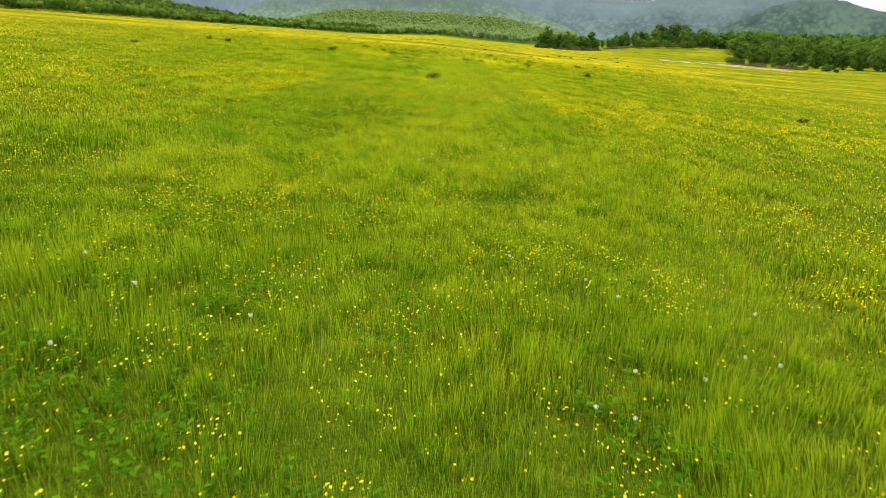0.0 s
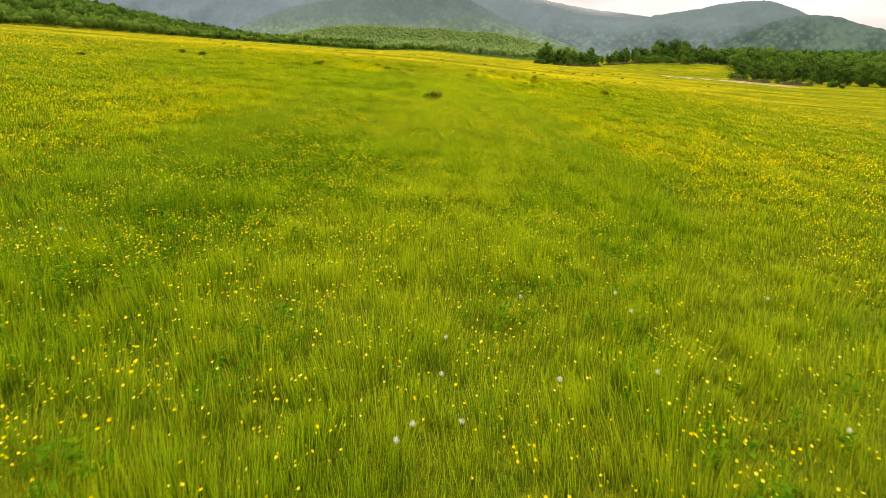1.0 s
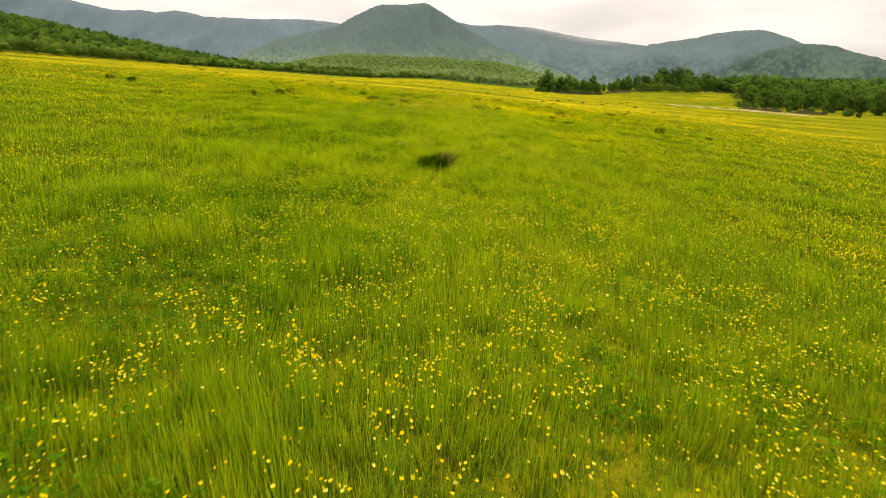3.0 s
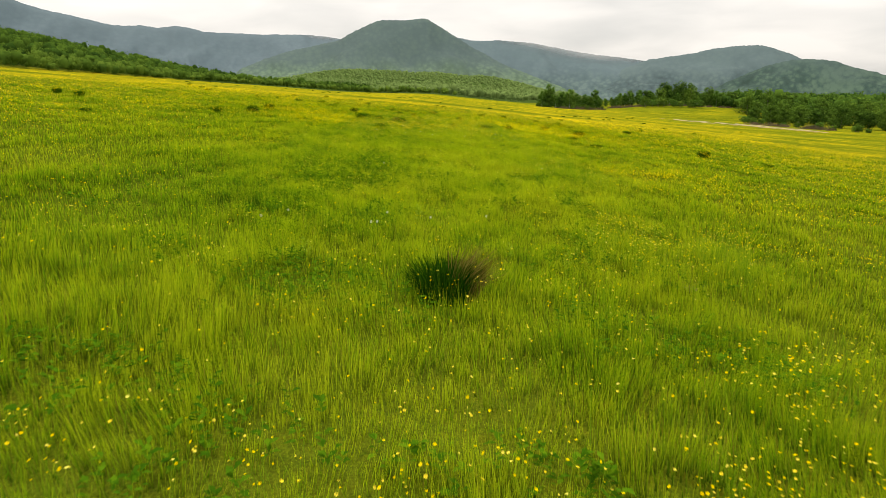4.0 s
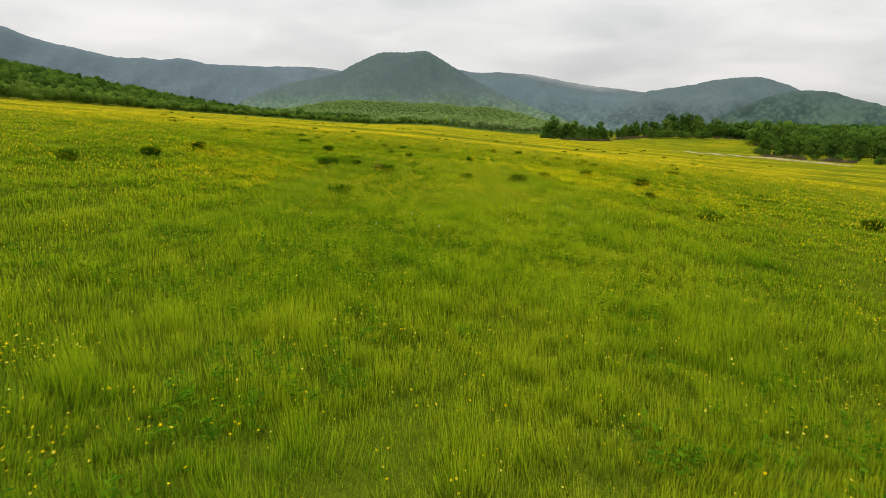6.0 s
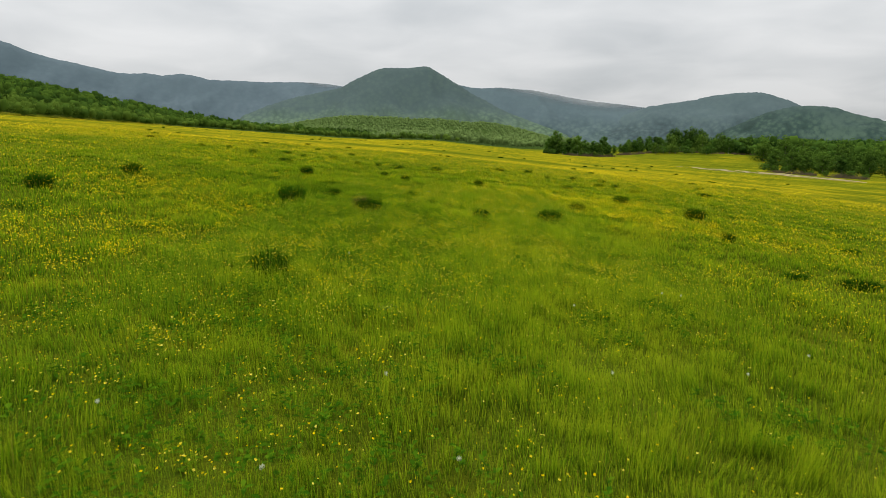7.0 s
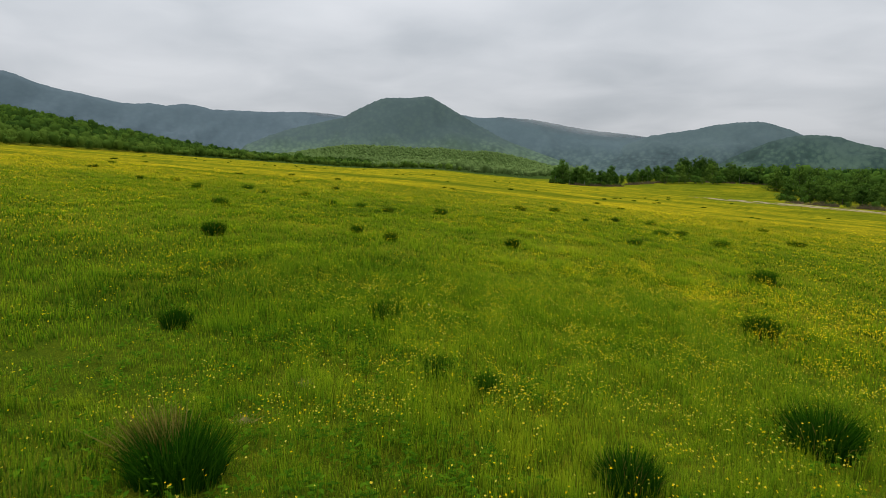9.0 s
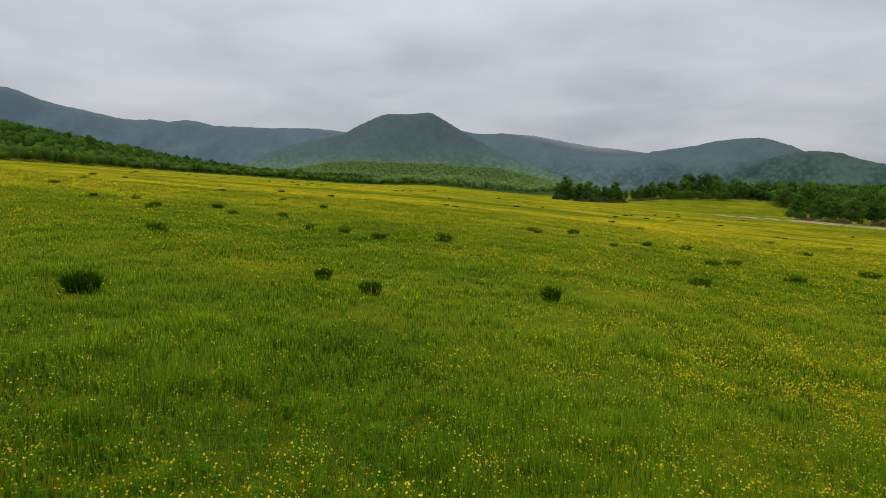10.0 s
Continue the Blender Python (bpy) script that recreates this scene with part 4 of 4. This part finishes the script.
def jittered(x0, x1, y0, y1, step, seed):
    r = np.random.default_rng(seed)
    a, b = np.meshgrid(np.arange(x0, x1, step), np.arange(y0, y1, step))
    return a.ravel() + r.uniform(-0.45, 0.45, a.size) * step, b.ravel() + r.uniform(-0.45, 0.45, a.size) * step


x, y = jittered(-215, 14, 90, 690, 5.2, 801)
k = (x < wood_edge(y)) & (x > wood_edge(y) - 30) & (x / (y - 28) > -0.95)
woods("wood_margin", "leafy young wood along the upper field margin", x[k], y[k], 6.4, 90, 0.36, MARGIN, 811)
x, y = jittered(-560, -100, 120, 640, 6.2, 802)
k = (x < wood_edge(y) - 26) & (x / (y - 14) > -0.95)
woods("hillside_wood", "dense green deciduous wood on the rising hillside", x[k], y[k], 7.6, 34, 0.5, WOODS, 821)
x, y = jittered(-560, -60, 640, 1250, 15.0, 806)
k = (x < wood_edge(y) - 26) & (x < -60)
woods("upper_hillside_wood", "green wood reaching along the far hillside", x[k], y[k], 8.0, 14, 0.9, WOODS, 861)
x, y = jittered(-640, 640, 700, 1400, 12.0, 803)
k = (x < wood_edge(y)) & (x / (y - 63) > -0.10 - 0.12 * (y > 1250)) & (x / (y - 63) < 0.2)
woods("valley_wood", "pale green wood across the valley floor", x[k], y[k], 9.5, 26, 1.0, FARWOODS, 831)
x, y = jittered(-560, 460, 1400, 2250, 18.0, 804)
k = (x / (y - 63) > -0.4) & (x / (y - 63) < 0.22)
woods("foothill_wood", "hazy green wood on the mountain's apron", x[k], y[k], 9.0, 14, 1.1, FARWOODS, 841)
x, y = jittered(210, 730, 455, 900, 9.5, 805)
k = (y > S * (335 + 0.1 * (x / S - 150))) & (x / (y - 63) > 0.36) & (x / (y - 63) < 0.8)
woods("lowland_wood", "dark green wood spreading behind the copse", x[k], y[k], 12.0, 30, 0.95, TREE_A, 851)

# ---------------------------------------------------------------- dandelion clocks
def dandelion_clock(seed):
    r = np.random.default_rng(seed)
    base = new("dandelion_clock")
    top = np.array([0.02, 0.0, 0.40])
    v, f, t = tube([np.array([0, 0, -0.01]), np.array([0.012, 0.004, 0.21]), top], [0.0026, 0.0022, 0.0018], 6)
    mesh("stem", v, f, STEM, base, "hollow pale green stem", tone=np.full(len(v), 0.6))
    n = 110
    i = np.arange(n)
    zc = 1 - 2 * (i + 0.5) / n
    a = i * 2.399963
    d = np.stack([np.sqrt(1 - zc**2) * np.cos(a), np.sqrt(1 - zc**2) * np.sin(a), zc], 1)
    u = np.cross(d, (0.3, 0.2, 0.93))
    u /= np.linalg.norm(u, axis=1)[:, None]
    w = np.cross(d, u)
    rad = 0.0155
    o = top + d * rad
    s = 0.0021
    v = np.concatenate([np.stack([top + d * 0.003 - u * 0.0004, top + d * 0.003 + u * 0.0004, o], 1).reshape(-1, 3),
                        np.stack([o + u * s, o - u * s * 0.5 + w * s * 0.87, o - u * s * 0.5 - w * s * 0.87], 1).reshape(-1, 3)])
    mesh("seed_head", v, np.arange(len(v)).reshape(-1, 3), SEED, base, "white downy seed ball")
    return tagged(base, "white dandelion clock on a thin stem in the grass", "dandelion", group="dandelion clocks in the meadow")


CLOCKS = [dandelion_clock(901)]
CLOCK_SPOTS = [(-2.11, 3.84), (0.46, 4.49), (0.9, 2.88), (0.79, 2.47), (0.64, 2.53), (1.23, 2.87), (1.55, 3.18), (1.7, 3.11), (-0.97, 3.19), (-1.68, 2.67), (-1.66, 3.46),
               (2.53, 6.01), (1.93, 3.91), (1.06, 3.86), (0.91, 4.1), (0.86, 9.6), (0.77, 8.85), (-0.07, 8.37), (-0.24, 8.32), (-0.29, 8.21), (1.37, 8.47), (-0.12, 9.09),
               (-0.14, 8.72), (0.29, 9.72), (1.81, 10.06), (-2.38, 10.13), (0.85, 9.89), (0.34, 8.75), (-0.13, 17.3), (0.08, 17.91), (-1.91, 29.84), (-1.03, 29.94),
               (-0.98, 29.97), (-0.93, 30.44), (-0.54, 30.43), (-1.76, 30.16), (-0.01, 30.84), (-1.32, 35.13), (1.41, 36.72), (-1.72, 49.24), (0.47, 47.52), (1.73, 48.42),
               (1.54, 48.43), (-0.99, 60.2), (-1.39, 44.15), (-0.63, 44.34), (-2.26, 44.65), (-1, 45.25), (1.3, 45.95), (2, 46.51), (0.36, 45.74)]
put_copies(CLOCKS, [(0, settle(S * x - 0.02, S * y, 0.0, 1.0)) for x, y in CLOCK_SPOTS])


# ---------------------------------------------------------------- pale dry strip by the lower shrubs
u, w = np.meshgrid(np.linspace(0, 1, 60), np.linspace(-1, 1, 9), indexing="ij")
wide = (4.5 + 2.0 * np.sin(u * 9) + 11.0 * u) * np.sin(np.pi * np.clip(u, 0.02, 0.98)) ** 0.4
sx = 74 + u * 36 + w * wide * 0.3 + 0.9 * waves(u * 80, w * 4, 9, 71, 2)
sy = 258 - u * 30 + w * wide * 2.2 + 1.2 * waves(u * 80, w * 4, 8, 72, 2)
sx, sy = S * sx, S * sy
patchy = grid_tris(60, 9)
mid_u, mid_w = u.ravel()[patchy].mean(1), w.ravel()[patchy].mean(1)
patchy = patchy[waves(mid_u * 60, mid_w * 3, 7, 73, 3) + 0.32 - 0.6 * np.abs(mid_w) > 0]
strip = shade_smooth(mesh("dry_strip", np.stack([sx.ravel(), sy.ravel(), (land(sx, sy) + 0.10).ravel()], 1), patchy, SAND))
tagged(strip, "pale strip of dry flattened grass and sand", "ground", kind="structure")


# ---------------------------------------------------------------- worn earth spots
def bare_spot(half, seed):
    r = np.random.default_rng(seed)
    base = new("bare_earth_spot")
    n, rings = 18, 4
    a = np.linspace(0, 2 * math.pi, n, endpoint=False)
    edge = 1 + 0.18 * np.sin(3 * a + seed) + r.uniform(-0.1, 0.1, n)
    v = [np.array([[0.0, 0.0, 0.022]])]
    for q in range(1, rings + 1):
        s = q / rings
        v.append(np.stack([np.cos(a) * edge * s * half * 1.15, np.sin(a) * edge * s * half * 0.95, 0.022 * (1 - s**2) + r.uniform(-0.006, 0.006, n) - 0.012 * (q == rings)], 1))
    f = [(0, 1 + q, 1 + (q + 1) % n) for q in range(n)]
    for p in range(rings - 1):
        for q in range(n):
            c, d = 1 + p * n + q, 1 + p * n + (q + 1) % n
            f += [(c, c + n, d + n), (c, d + n, d)]
    shade_smooth(mesh("earth", np.concatenate(v), f, EARTH, base))
    m = 130
    q, b = half * np.sqrt(r.uniform(0, 1, m)) * 1.1, r.uniform(0, 2 * math.pi, m)
    foot = np.stack([np.cos(b) * q, np.sin(b) * q, np.full(m, 0.012)], 1)
    v, f, t, p = blades(foot, r.uniform(0.01, 0.05, m), np.full(m, 0.004), r.normal(size=(m, 2)) * 0.06, seed + 1)
    mesh("straw", v, f, STRAW, base, "bleached dead grass", tone=t)
    return tagged(base, "small worn spot of dry earth and bleached straw", "bare spot", group="worn spots in the meadow")


EARTH = plain_noise("dry_earth", (0.095, 0.074, 0.026), (0.22, 0.175, 0.070), 16, 0.95)
for i, (x, y, w) in enumerate(BARE_SPOTS):
    bare_spot(w, 930 + 3 * i).matrix_world = settle(S * x, S * y, 0.0, 1.0)


# ---------------------------------------------------------------- mugwort plants
def mugwort(seed):
    """Upright grey-green plant: a stem with whorls of deeply cut leaves."""
    r = np.random.default_rng(seed)
    base = new("mugwort_plant")
    tall = 0.26
    v, f, t = tube([np.array([0, 0, -0.01]), np.array([0.01, 0, tall * 0.5]), np.array([0.0, 0.01, tall])], [0.004, 0.003, 0.0015], 6)
    mesh("stem", v, f, STEM, base, tone=np.full(len(v), 0.4))
    for q in range(11):
        s = 0.3 + 0.7 * q / 10
        a = q * 2.4 + r.uniform(-0.2, 0.2)
        out_dir = np.array([math.cos(a), math.sin(a), 0.55 + 0.5 * s])
        out_dir /= np.linalg.norm(out_dir)
        side = np.array([-math.sin(a), math.cos(a), 0.0])
        long = 0.085 * (1.15 - 0.5 * s)
        root = np.array([0.005, 0.0, tall * s])
        pieces = []
        for turn_, reach, at in ((0.0, 1.0, 0.35), (0.75, 0.62, 0.3), (-0.75, 0.62, 0.3), (0.5, 0.6, 0.6), (-0.5, 0.6, 0.6)):
            d = out_dir * math.cos(turn_) + side * math.sin(turn_)
            p = root + out_dir * long * at * (turn_ != 0)
            tip = p + d * long * reach + np.array([0, 0, -0.012])
            w = np.cross(d, (0, 0, 1.0)) * long * 0.10
            mid = (p + tip) / 2 + np.array([0, 0, 0.006])
            pieces.append((np.array([p, mid + w, tip, mid - w]), [(0, 1, 2), (0, 2, 3)], 0.3 + 0.5 * r.uniform()))
        v, f, t = join(*pieces)
        mesh("leaf", v, f, SAGE, base, tone=t)
    return tagged(base, "pale grey-green mugwort plant with deeply cut leaves", "herb", group="mugwort plants in the meadow")


put_copies([mugwort(951)], [(0, settle(S * x, S * y, 1.7 * i, 0.8 + 0.3 * ((i * 7) % 5) / 5)) for i, (x, y) in enumerate(
    ((-0.5, 29.8), (0.6, 29.9), (-0.68, 31.7), (0.15, 30.2), (1.6, 38.4), (-2.9, 37.0), (-4.4, 59.3), (-1.5, 29.5), (0.9, 36.0), (-0.2, 37.6), (-3.2, 56.2), (1.1, 31.2)))])
